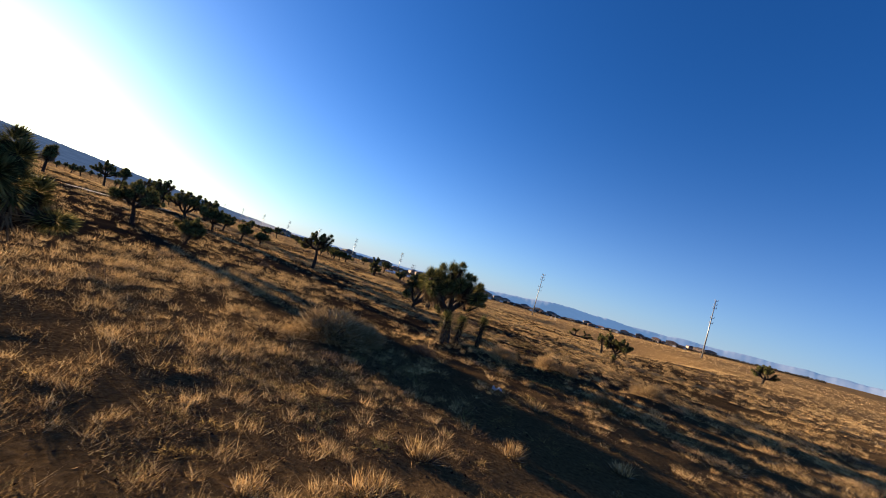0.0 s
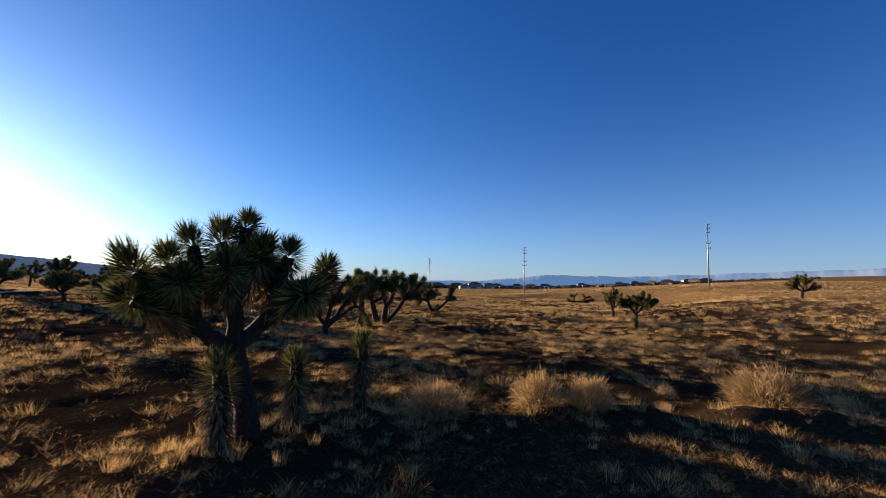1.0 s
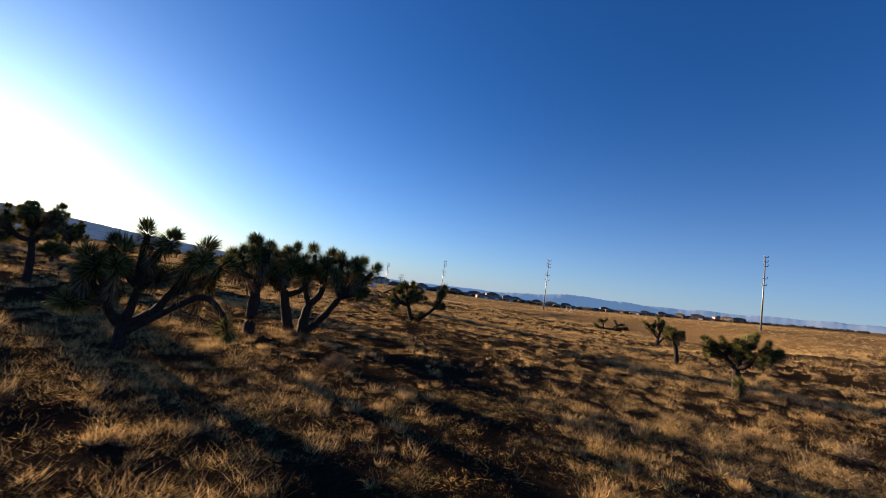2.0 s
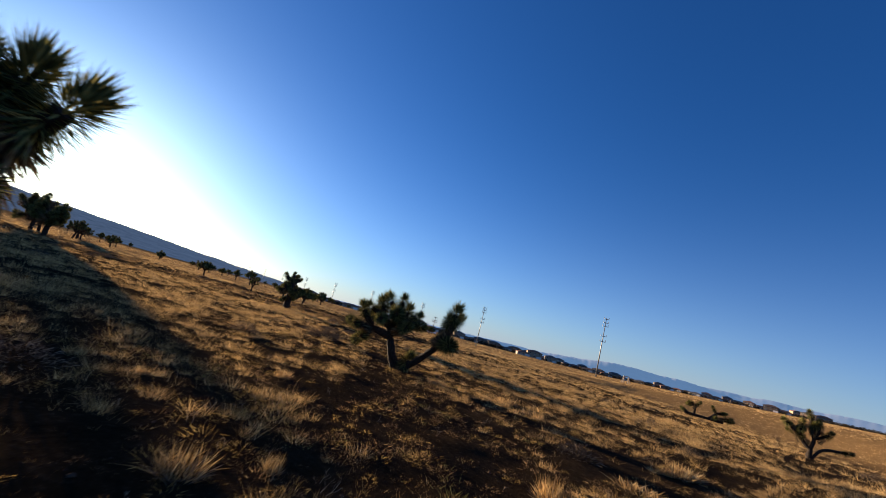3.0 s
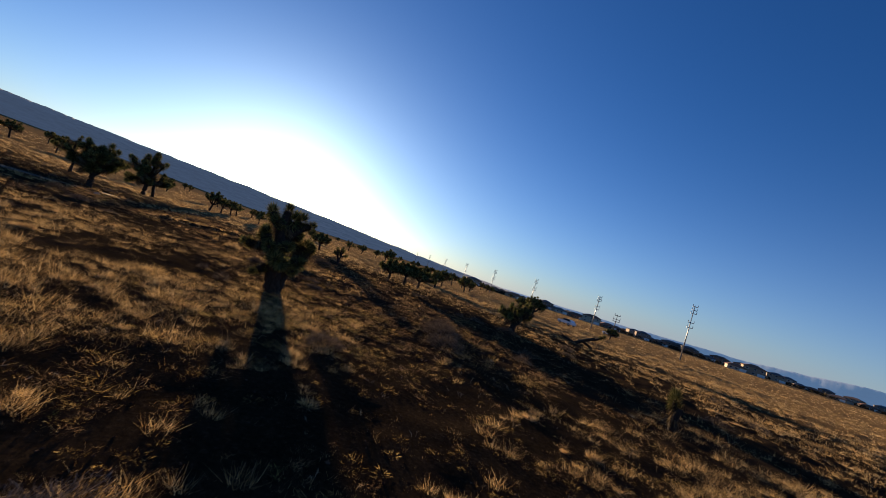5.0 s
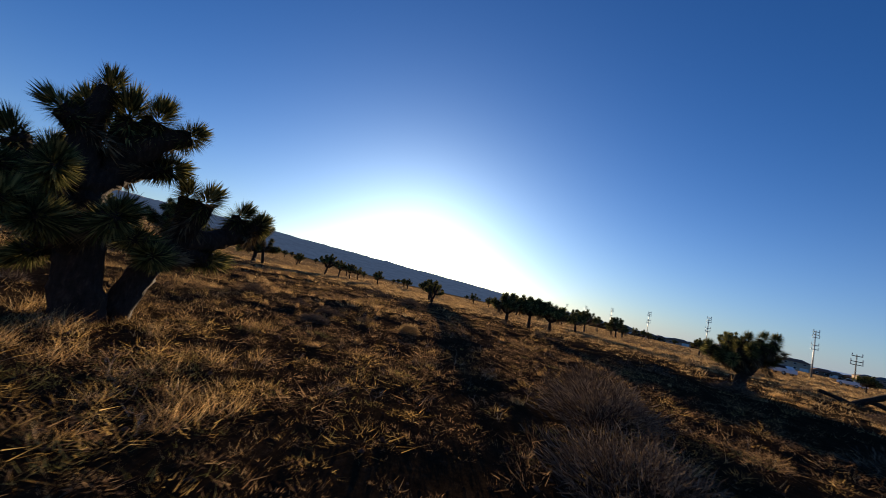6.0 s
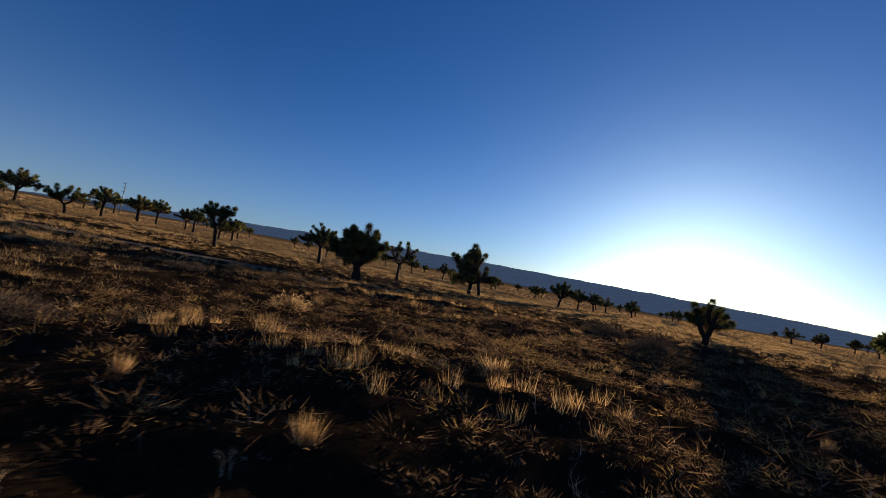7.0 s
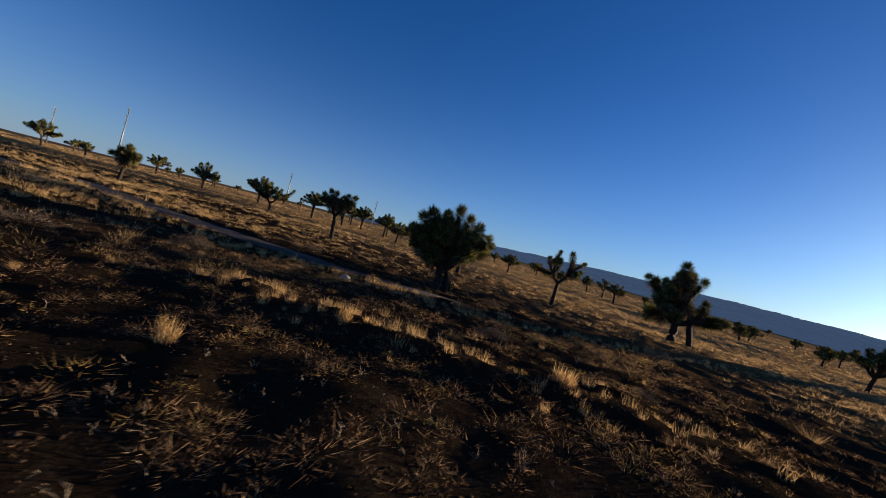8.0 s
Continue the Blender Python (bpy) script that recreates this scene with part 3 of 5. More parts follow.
# the tree with one long arm
joshua_tree(drawn("0.07,-0.04 -0.3,0.66 -0.63,1.48 | -0.63,1.48,0 -1.42,1.68,-0.5 -1.93,1.73,-0.9 -bare | -1.93,1.73,-0.9 -2.17,1.74,-1.1 -2.42,1.80,-1.2 | "
                  "-1.49,1.66,-0.5 -1.91,2.09,-0.7 -2.18,2.46,-0.8 | -1.57,1.64,-0.5 -1.79,1.40,-0.7 -2,1.18,-0.9 | -0.64,1.51,0 -0.93,2.13,0 -1.29,2.43,0 -bare | "
                  "-1.29,2.43,0 -1.55,2.51,-0.2 -1.85,2.64,-0.3 | -1.24,2.40,0 -1.32,2.67,0.2 -1.39,2.93,0.4 | -1.16,2.33,0 -1.24,2.25,-0.6 -1.29,2.25,-0.9 | "
                  "-0.66,1.59,0 -0.66,2.35,0.1 -0.77,2.78,0.1 -bare | -0.77,2.78,0.1 -0.93,3.01,0.1 -1.02,3.16,0.1 | -0.75,2.72,0.1 -0.55,2.98,0.1 -0.45,3.29,0.1 | "
                  "-0.73,2.53,0.1 -0.61,2.55,-0.5 -0.62,2.62,-0.8 | -0.64,1.58,0 -0.15,2.14,0.1 0.03,2.41,0.1 -bare | 0.03,2.41,0.1 0.21,2.63,0.1 0.36,2.72,0.1 | "
                  "-0.02,2.31,0.1 0.32,2.34,-0.1 0.62,2.33,-0.2 | -0.18,2.22,0.1 -0.12,2.57,0.3 -0.08,2.84,0.5 | -0.29,2.02,0 -0.1,2.02,-0.5 -0.04,2.14,-0.8 | "
                  "0.14,-0.06,0 0.88,0.84,-0.9 1.44,1.58,-1.6 1.74,2.09,-2 -bare | 1.74,2.09,-2 1.71,2.5,-2.1 1.7,2.88,-2.2 | 1.74,2.09,-2 1.81,2.61,-2.2 1.89,3.26,-2.3 | "
                  "1.74,2.2,-2 1.93,2.61,-1.9 2.15,2.97,-1.8 | 1.66,1.95,-1.9 1.8,1.89,-2.1 1.88,1.88,-2.3 | 0.31,0.15,-0.2 0.42,0.38,-0.3 0.48,0.62,-0.4", 9, 0.1),
            3.21, 67.48, 16, "Joshua tree with a low arm reaching aside", 0.2, 1.28, seed=9)

# the great tree by the course, one trunk leaning far over
joshua_tree(drawn("0.02,-0.04 -0.18,0.81 -0.33,1.7 -0.41,2.32 | -0.41,2.35,0 -0.58,2.91,0 -0.66,3.27,0 -bare | -0.66,3.27,0 -0.81,3.45,-0.1 -0.98,3.55,-0.1 | "
                  "-0.66,3.27,0 -0.59,3.7,0 -0.49,4.15,0.1 | -0.66,3.25,0 -0.71,3.59,0.5 -0.74,3.87,0.8 | -0.38,2.31,0 -0.17,2.7,0.1 -0.11,3.2,0.2 -bare | "
                  "-0.11,3.2,0.2 -0.16,3.47,0.1 -0.13,3.78,0 | -0.13,2.89,0.2 0.09,3.41,0.1 0.29,3.89,0 | -0.12,2.84,0.2 0.35,3.46,0 0.83,3.78,-0.1 | "
                  "-0.13,2.69,0.1 0.29,2.98,0.3 0.7,3.13,0.4 | -0.32,1.6,0 -0.74,2.06,-0.1 -1.1,2.43,-0.2 -bare | "
                  "-1.1,2.43,-0.2 -1.29,2.64,-0.2 -1.42,2.85,-0.2 | -1.07,2.41,-0.2 -1.1,2.65,0.3 -1.06,2.87,0.5 | -1.1,2.43,-0.2 -1.31,2.34,-0.5 -1.47,2.35,-0.7 | "
                  "-0.98,2.29,-0.2 -1.09,1.99,-0.7 -1.21,1.89,-1 | -0.94,2.26,-0.1 -1.2,2.18,0.5 -1.47,2.22,0.9 | -0.9,2.23,-0.1 -0.85,2.39,-0.7 -0.8,2.51,-1 | "
                  "-0.29,1.3,0 -0.64,1.29,0.2 -0.9,1.09,0.3 | -0.27,1.2,0 -0.6,1.68,-0.6 -0.8,1.71,-1 | -0.33,1.49,0 -0.08,1.77,-0.6 0.07,1.95,-1 | "
                  "0.43,0.09,0.3 0.69,0.92,0.5 1.04,1.57,0.7 1.21,1.79,0.8 -bare | 1.21,1.79,0.8 1.21,2.23,0.8 1.18,2.7,0.8 | 1.21,1.79,0.8 1.37,2.21,0.6 1.47,2.65,0.5 | "
                  "1.19,1.75,0.8 1.58,1.49,1 1.91,1.48,1.2 | 1.21,1.79,0.8 1.7,1.86,1.1 2.1,2.0,1.3 -bare | 2.1,2.0,1.3 2.3,2.3,1.4 2.4,2.6,1.4 | 2.05,1.98,1.3 2.5,2.2,1.5 2.95,2.55,1.7 | 1,1.54,0.7 0.68,1.56,0.4 0.45,1.63,0.2 | 1.08,1.63,0.7 0.9,1.39,0.3 0.79,1.38,0", 10, 0.1),
            -17.7, 93.7, 91, "great Joshua tree with a leaning second trunk", 0.33, 1.25, seed=10)
joshua_tree(crowned("0.00,0.00 0.06,0.66 0.15,1.06",
                    "-1.27,1.99 -0.93,1.60 -0.60,2.39 -0.14,2.13 0.10,2.60 0.68,2.79 1.13,2.72 1.05,2.26 0.68,1.86 1.00,1.73 0.33,2.13 -0.66,1.86 -0.39,1.60", 11, 1.1), -14.9, 118.8, 18,
            "low dense Joshua tree with a stout trunk", 0.26, 1.12, seed=11)
joshua_tree(crowned("0,0 -0.05,1.6 -0.2,2.6", "-2.2,2.9 -1.8,3.4 -0.84,4.5 -1.28,4.1 -0.07,4.5 0.8,4.55 1.12,4.1 0.32,3.6 -1.7,2.6 0.64,3.0 -0.5,3.6 0.2,4.1", 12, 0.9), -17.6, 52.3, 27,
            "flat-crowned Joshua tree on a tall bare trunk", 0.18, 1.15, seed=12)

# on the open side
joshua_tree(crowned("0,0 0,0.9 -0.02,1.3", "-1.1,1.9 -0.7,2.5 0.0,1.95 0.25,2.7 0.7,2.9 1.2,2.6 1.1,1.9 0.5,2.1 -0.4,2.2 0.05,2.5 1.5,2.2 -1.2,2.4", 13, 0.9), 21.3, 51.2, -41,
            "bright sunlit Joshua tree with many yellow-green heads", 0.16, 0.9, seed=13)
young_tree(20.6, 49.8, 0.95, 2, "young leafy Joshua tree in the straw", 14)
joshua_tree(crowned("0,0 -0.06,0.8 -0.2,1.45", "-0.75,2.05 -0.55,2.35 -0.15,1.95 0.15,2.2 -0.3,2.2", 15, 0.3), 23.2, 60.6, -32,
            "small mop-headed Joshua tree on a bare trunk", 0.14, 1.0, seed=15)
joshua_tree(crowned("0,0 0.02,0.6 0.05,1.0", "-1.7,2.7 -0.7,1.9 -0.15,3.8 0.5,3.2 1.15,2.45 -1.2,2.3 0.2,2.9 -0.6,2.9", 16, 0.7)
            + drawn("0.2,0.25 0.9,1.15 2.4,1.4", 16, 0.2), 35.4, 90.0, -27, "open Joshua tree with one level arm", 0.19, 1.15, seed=16)
joshua_tree(crowned("0,0 0,0.7 0.05,1.2", "-1.7,2.1 -1.0,2.9 -0.5,3.3 0.46,3.4 1.38,2.2 1.75,1.8 -0.25,2.3 0.9,2.8 0.1,2.7 -1.3,1.6 1.2,1.5", 17, 1.0), 59.7, 78.8, -41,
            "rounded Joshua tree on the rising plain", 0.18, 1.25, seed=17)
joshua_tree(drawn("-2.6,0.5,0 -1.2,0.45,0.1 0.2,0.5,0 1.8,0.45,-0.1 -bare | -1.5,0.4,0.1 -1.45,1.0,0.1 -1.5,1.5,0.1 -bare | -1.5,1.5,0.1 -1.8,1.75,0.2 -2.0,1.9,0.3 | -1.5,1.5,0.1 -1.3,1.8,0 -1.1,2.0,0 | 0.0,0.45,0 0.5,0.9,0.2 0.9,1.4,0.3 -bare | 0.9,1.4,0.3 0.7,1.7,0.3 0.6,1.9,0.3 |"
                  "0.9,1.4,0.3 1.3,1.5,0.2 1.7,1.6,0.2 | 0.6,0.6,0 1.4,0.9,-0.3 2.3,1.1,-0.4 | 0.9,0.5,0 1.8,0.7,0.3 2.6,0.8,0.4 | -2.2,0.5,0 -2.5,0.7,0.2 -2.7,0.8,0.3 | 0.4,0.5,0 0.6,0.7,-0.6 0.8,0.8,-1.0", 18, 0.2), 36.0, 109.8, -21,
            "toppled Joshua tree sprawling on the ground", 0.17, 1.15, seed=18, twins=0.7)
joshua_tree(drawn("0,0 -0.05,0.6 0.1,1.15 | 0.0,0.8 -0.12,1.1 -0.15,1.4", 19), -0.25, 102.3, 8, "short two-headed Joshua tree stump", 0.15, 1.1, seed=19)
joshua_tree(drawn("0,0 1.0,0.7 2.4,1.5 | 0.3,0.1 -0.6,0.35 -1.6,0.6 -bare | 0.9,0.6 1.6,0.5 2.3,0.1 -bare | 1.6,1.1 2.4,1.3 3.2,1.9", 20, 0.5), -13.0, 136.0, 12,
            "fallen Joshua tree with bare grey limbs", 0.2, 1.1, seed=20)

# towards the ridge
joshua_tree(crowned("0,0 0.06,0.7 0.02,1.2", "-0.7,1.85 -0.45,2.25 0.05,2.5 0.5,2.2 0.75,1.75 -0.2,1.95", 51, 0.4, more=0.0), -38.5, 117.2, 70,
            "small forked Joshua tree standing before the sun", 0.14, 0.85, seed=51)
joshua_tree(crowned("0,0 -0.14,1.7 -0.25,2.6", "-1.5,4.2 -1.0,4.6 -0.6,4.5 0.6,4.6 1.1,4.5 0.2,4.3 -1.1,3.8 0.5,4.1", 21, 0.5), -70.1, 81.1, 134, "flat-topped Joshua tree on a thin trunk", 0.18, 1.5, seed=21)
joshua_tree(crowned("0,0 -0.02,1.2 0.03,1.75", "-2.25,3.7 -1.7,4.4 -1.17,4.65 -0.43,5.2 0.27,5.15 0.98,4.8 1.64,4.6 2.3,4.1 2.05,3.5 1.4,2.9 -1.64,2.95 -1.0,2.5 0.41,3.5 -0.39,3.5 -0.9,3.1 0.16,2.9 1.2,3.5 -0.1,4.2", 22, 1.3, more=1.0)
            + drawn("0.7,-0.4,0.6 0.55,0.8,0.5 0.3,1.9,0.4 -bare", 22), -62.1, 98.6, 118, "dense round-crowned Joshua tree with two trunks", 0.26, 1.75, seed=22)
joshua_tree(crowned("0,0 0.05,1.6 0.1,2.7", "-2.5,3.6 -1.5,3.3 -1.2,4.6 -0.44,5.4 -0.24,4.3 0.94,5.4 1.1,4.2 2.0,4.8 1.9,3.9", 23, 0.9), -81.9, 101.7, 102,
            "slim open-headed Joshua tree against the ridge", 0.18, 1.4, seed=23)
joshua_tree(crowned("0,0 0,1.3 0.05,2.2", "-3.0,5.7 -2.2,5.4 -1.33,5.5 -0.57,6.7 -0.09,7.3 0.48,6.6 1.27,6.1 -2.2,2.3 -1.86,3.8 -0.96,3.4 -0.11,4.2 1.04,3.7 2.1,4.2 2.8,3.0 3.7,3.1 -0.07,2.8 0.6,4.9 -0.8,4.8", 24, 1.5)
            + drawn("1.7,-0.5,0.2 1.4,1.2,0.1 1.1,2.8,0 -bare", 24), -85.5, 113.0, 88, "tall dense Joshua tree with a knobbed top", 0.34, 2.3, seed=24)
joshua_tree(crowned("0,0 -0.1,0.9 -0.3,1.5", "-2.2,3.0 -1.6,2.4 -1.3,3.8 -0.8,2.9 0.2,3.9 1.0,3.8 0.6,2.9 1.8,3.2 2.9,4.2", 25, 0.9), -85.2, 51.7, 142, "antler-limbed Joshua tree in evening light", 0.17, 1.4, seed=25)
joshua_tree(crowned("0,0 0.15,1.4 0.2,2.4", "-0.3,3.4 0.1,3.8 0.5,3.6 0.9,3.2 0.7,2.8 -0.1,3.0", 26, 0.6, more=1.0), -61.0, 57.0, 157, "mop-headed Joshua tree on a leaning trunk", 0.17, 1.75, seed=26)

# x, y, height, spread, limbs, girth, seed
TREES_BY_THE_START = [
    (-73.0, -7.0, 4.5, 2.2, 6, 0.16, 59), (-93.0, -2.0, 4.2, 1.9, 5, 0.16, 58), (-147.0, 14.0, 5.0, 1.6, 5, 0.16, 60), (-84.9, 32.0, 4.0, 1.7, 5, 0.16, 57),
    (-21.5, 32.5, 2.1, 0.7, 4, 0.14, 36), (-27.5, 34.2, 3.6, 1.6, 5, 0.16, 37), (-95.0, 35.2, 4.6, 2.3, 7, 0.17, 67), (-121.0, 38.0, 4.4, 1.8, 6, 0.17, 71),
]
TREES_TO_THE_SOUTHWEST = [
    (-35.0, 51.6, 4.6, 1.9, 6, 0.17, 31), (-117.0, 45.0, 4.8, 1.6, 5, 0.17, 72), (-100.5, 45.4, 4.6, 1.9, 6, 0.18, 68), (-108.0, 47.0, 4.6, 2.0, 6, 0.18, 69),
    (-125.0, 47.0, 4.2, 1.8, 5, 0.16, 73), (-112.0, 56.0, 4.2, 1.8, 6, 0.17, 70), (-131.0, 57.0, 4.0, 1.6, 5, 0.16, 74), (-36.0, 59.5, 3.5, 1.5, 6, 0.16, 32),
]
TREES_TO_THE_WEST = [
    (-32.5, 61.5, 2.8, 1.0, 4, 0.15, 34), (-108.0, 66.0, 3.6, 1.6, 5, 0.16, 75), (-32.6, 67.8, 2.0, 0.9, 4, 0.14, 35), (-40.0, 69.0, 3.0, 1.2, 5, 0.15, 33),
    (-123.0, 82.0, 4.2, 1.7, 5, 0.16, 61), (-81.9, 90.3, 5.8, 2.6, 8, 0.22, 54), (-131.0, 103.0, 4.2, 1.8, 5, 0.16, 62),
]
TREES_TO_THE_NORTHWEST = [
    (-37.1, 126.1, 3.2, 1.4, 6, 0.17, 45), (-36.0, 128.4, 3.3, 1.6, 7, 0.17, 46), (-34.3, 129.6, 3.1, 1.6, 6, 0.17, 47), (-99.5, 132.1, 5.0, 2.2, 7, 0.2, 55),
    (-65.0, 137.0, 3.7, 1.6, 6, 0.17, 50), (-107.0, 139.0, 4.2, 1.7, 5, 0.16, 64), (-26.0, 155.7, 4.5, 1.7, 6, 0.18, 43), (-113.0, 145.0, 4.2, 1.7, 5, 0.16, 65),
]
TREES_TO_THE_NORTH = [
    (-45.5, 151.5, 3.3, 1.4, 5, 0.16, 48), (-50.0, 161.0, 4.0, 1.6, 5, 0.16, 49), (-51.0, 174.0, 4.3, 1.5, 5, 0.16, 41), (-78.0, 175.0, 5.0, 1.9, 6, 0.18, 42),
    (-42.7, 193.0, 3.4, 1.5, 5, 0.15, 53), (-18.0, 195.0, 2.9, 1.4, 5, 0.15, 44), (-68.0, 196.0, 3.9, 1.6, 5, 0.16, 52),
]
for x, y, h, spread, limbs, girth, seed in itertools.chain(TREES_BY_THE_START, TREES_TO_THE_SOUTHWEST, TREES_TO_THE_WEST, TREES_TO_THE_NORTHWEST, TREES_TO_THE_NORTH):
    older = 1.2 if x < -60 and y < 75 else 1.0
    joshua_tree(grown(seed, h * older, spread * 1.18 * older, limbs), x, y, 40, DARK, girth * older, 1.4 * older if math.hypot(x + 5, y - 60) > 70 else 1.2, math.hypot(x + 5, y - 60) > 70, seed)

# the far stand of trees along the foot of the ridge
rng = random.Random(77)
for k in range(95):
    a = radians(rng.uniform(20, 88) if k < 62 else rng.uniform(88, 168))
    r = rng.uniform(120, 330) if k < 62 else rng.uniform(95, 260)
    x, y = -10 - math.sin(a) * r, 85 + math.cos(a) * r
    joshua_tree(grown(100 + k, rng.uniform(2.8, 4.6), rng.uniform(1.2, 1.9), rng.choice((2, 3))), x, y, 50, "distant Joshua tree on the plain below the ridge", 0.17, 1.85, True, 100 + k)


# ---------------------------------------------------------------- dry grass
COURSE = [(0, -8), (3, 8), (6, 22), (8.5, 40), (8, 52), (5, 62), (1, 77), (-7, 91), (-14, 99), (-24, 106), (-37, 110), (-56, 103)]


def beside(x, y):
    """How far a place lies from the middle of the open course."""
    best = 1e9
    for (ax, ay), (bx, by) in zip(COURSE, COURSE[1:]):
        ux, uy = bx - ax, by - ay
        k = min(1.0, max(0.0, ((x - ax) * ux + (y - ay) * uy) / (ux * ux + uy * uy)))
        best = min(best, math.hypot(x - ax - k * ux, y - ay - k * uy))
    return best


def grass(name, label, places, blades, height, width, lean, mat, seed, wide=1.0):
    """Tufts of blades at places (x, y, size), all one mesh."""
    rng = np.random.default_rng(seed)
    n = len(places)
    k = n * blades
    pl = np.repeat(np.array(places), blades, axis=0)
    a = rng.uniform(0, 2 * np.pi, k)
    r = np.sqrt(rng.uniform(0, 1, k)) * 0.4 * wide * height * pl[:, 2]
    bx, by = pl[:, 0] + np.cos(a) * r, pl[:, 1] + np.sin(a) * r
    gz = np.repeat(np.array([ground_z(x, y) for x, y, s in places]), blades) - 0.02
    h = height * pl[:, 2] * rng.uniform(0.45, 1.15, k)
    out = lean * h * rng.uniform(0.15, 1.3, k)
    b = a + rng.normal(0, 1.5, k)
    ox, oy = np.cos(b) * out, np.sin(b) * out
    c = rng.uniform(0, 2 * np.pi, k)
    wx, wy = np.cos(c) * width * rng.uniform(0.6, 1.3, k), np.sin(c) * width * rng.uniform(0.6, 1.3, k)
    base = np.stack([bx, by, gz], 1)
    side = np.stack([wx, wy, np.zeros(k)], 1)
    tip = base + np.stack([ox, oy, h * (1 - 0.12 * (lean > 0.5))], 1)
    v = np.stack([base - side, base + side, tip], 1).reshape(-1, 3)
    loops, starts = np.arange(3 * k), np.arange(k) * 3
    me = bpy.data.meshes.new(name)
    me.vertices.add(len(v))
    me.vertices.foreach_set("co", v.ravel())
    me.loops.add(len(loops))
    me.loops.foreach_set("vertex_index", loops.astype(np.int32))
    me.polygons.add(len(starts))
    me.polygons.foreach_set("loop_start", starts.astype(np.int32))
    me.materials.append(mat)
    me.update(calc_edges=True)
    ob = new(name, me)
    return tagged(ob, label, "grass", kind="stuff")


def lush(x, y):
    """The grass thins out towards the end of the course."""
    return 1.3 - 0.98 * smooth(93, 112, y - 0.35 * x)


def scatter(seed, count, box, keep):
    rng = random.Random(seed)
    out = []
    while len(out) < count:
        x, y = rng.uniform(box[0], box[1]), rng.uniform(box[2], box[3])
        patch = 0.6 * noise.noise((x * 0.11, y * 0.11, 9.0)) + 0.5 * noise.noise((x * 0.4, y * 0.4, 4.0)) + 0.7 * noise.noise((x * 1.1, y * 1.1, 2.0))
        if rng.random() < keep(x, y, patch) and not (x < -45 and abs(track_off(x, y)) < 0.95):
            out.append((x, y, rng.uniform(0.45, 1.25) * (1 + 0.5 * patch)))
    return out


near = scatter(1, 11000, (-60, 30, -10, 130), lambda x, y, p: lush(x, y) * (0.45 + 1.2 * p) * (1 - smooth(4, 6.5, beside(x, y))))
grass("dry_grass", "straw-coloured dry grass tufts on sandy soil", near, 14, 0.11, 0.0018, 1.3, STRAW, 11, 2.2)
beyond = scatter(5, 46000, (-70, 40, -10, 140), lambda x, y, p: lush(x, y) ** 1.6 * (0.45 + 1.2 * p) * smooth(3.5, 6.5, beside(x, y)) * (1 - smooth(15, 21, beside(x, y))))
grass("dry_grass", "straw-coloured dry grass tufts beside the course", beyond, 10, 0.19, 0.0028, 1.3, STRAW, 15, 2.2)
clumps = scatter(21, 2300, (-60, 30, -10, 130), lambda x, y, p: lush(x, y) ** 4 * (0.25 + 1.4 * p) * smooth(1.0, 2.0, beside(x, y)) * (1 - smooth(7, 11, beside(x, y))))
grass("grass_clumps", "shaggy golden clumps of dry grass", clumps, 75, 0.27, 0.0026, 0.95, STRAW, 22, 1.7)
clumps = scatter(23, 5200, (-75, 45, -10, 145), lambda x, y, p: lush(x, y) ** 3 * (0.25 + 1.4 * p) * smooth(6, 11, beside(x, y)) * (1 - smooth(20, 27, beside(x, y))))
grass("grass_clumps", "shaggy golden clumps of dry grass beyond the course", clumps, 46, 0.36, 0.0042, 0.9, STRAW, 24, 1.5)
clumps = scatter(25, 8000, (-110, 75, -30, 180), lambda x, y, p: (0.25 + 1.4 * p) * smooth(20, 27, beside(x, y)) * (1 - smooth(50, 65, beside(x, y))))
grass("grass_clumps", "pale clumps of dry grass over the plain", clumps, 20, 0.4, 0.0095, 0.85, STRAW, 26, 1.6)
rng = random.Random(41)
verge = []
for (ax, ay), (bx, by), high in BANKS:
    for _ in range(int((8 if ax < 4 else 4) * math.hypot(bx - ax, by - ay))):
        k = rng.uniform(-0.1, 1.1)
        verge.append((ax + (bx - ax) * k + rng.gauss(0, 0.85), ay + (by - ay) * k + rng.gauss(0, 0.85), rng.uniform(0.3, 1.1)))
for _ in range(420):
    y = rng.uniform(70, 116)
    verge.append((float(np.interp(y, TRACK_Y, TRACK_X)) + 2.7 + abs(rng.gauss(0, 0.9)), y, rng.uniform(0.35, 1.2)))
grass("verge_grass", "upright golden grass along the low banks", verge, 46, 0.34, 0.0035, 0.5, STRAW, 42, 1.3)
litter = scatter(4, 20000, (-60, 30, -10, 130), lambda x, y, p: (0.8 - 0.5 * p) * (1 - smooth(8, 14, beside(x, y))))
grass("grass_litter", "broken grey straw lying between the tufts", litter, 7, 0.06, 0.0015, 1.8, TWIGS, 14, 2.0)
straws = scatter(8, 3000, (-60, 30, -10, 130), lambda x, y, p: (0.4 + p) * lush(x, y) * (1 - smooth(4, 8, beside(x, y))))
grass("fallen_straw", "long dry straws lying flat over the tufts", straws, 8, 0.06, 0.0015, 3.6, STRAW, 18, 3.0)
weeds = scatter(9, 3600, (-60, 30, -10, 130), lambda x, y, p: (max(0.0, p - 0.25) * 2) * (1 - smooth(5, 10, beside(x, y))))
grass("green_weeds", "low yellow-green weeds in the straw", weeds, 12, 0.09, 0.006, 1.6, WEEDS, 19, 2.6)


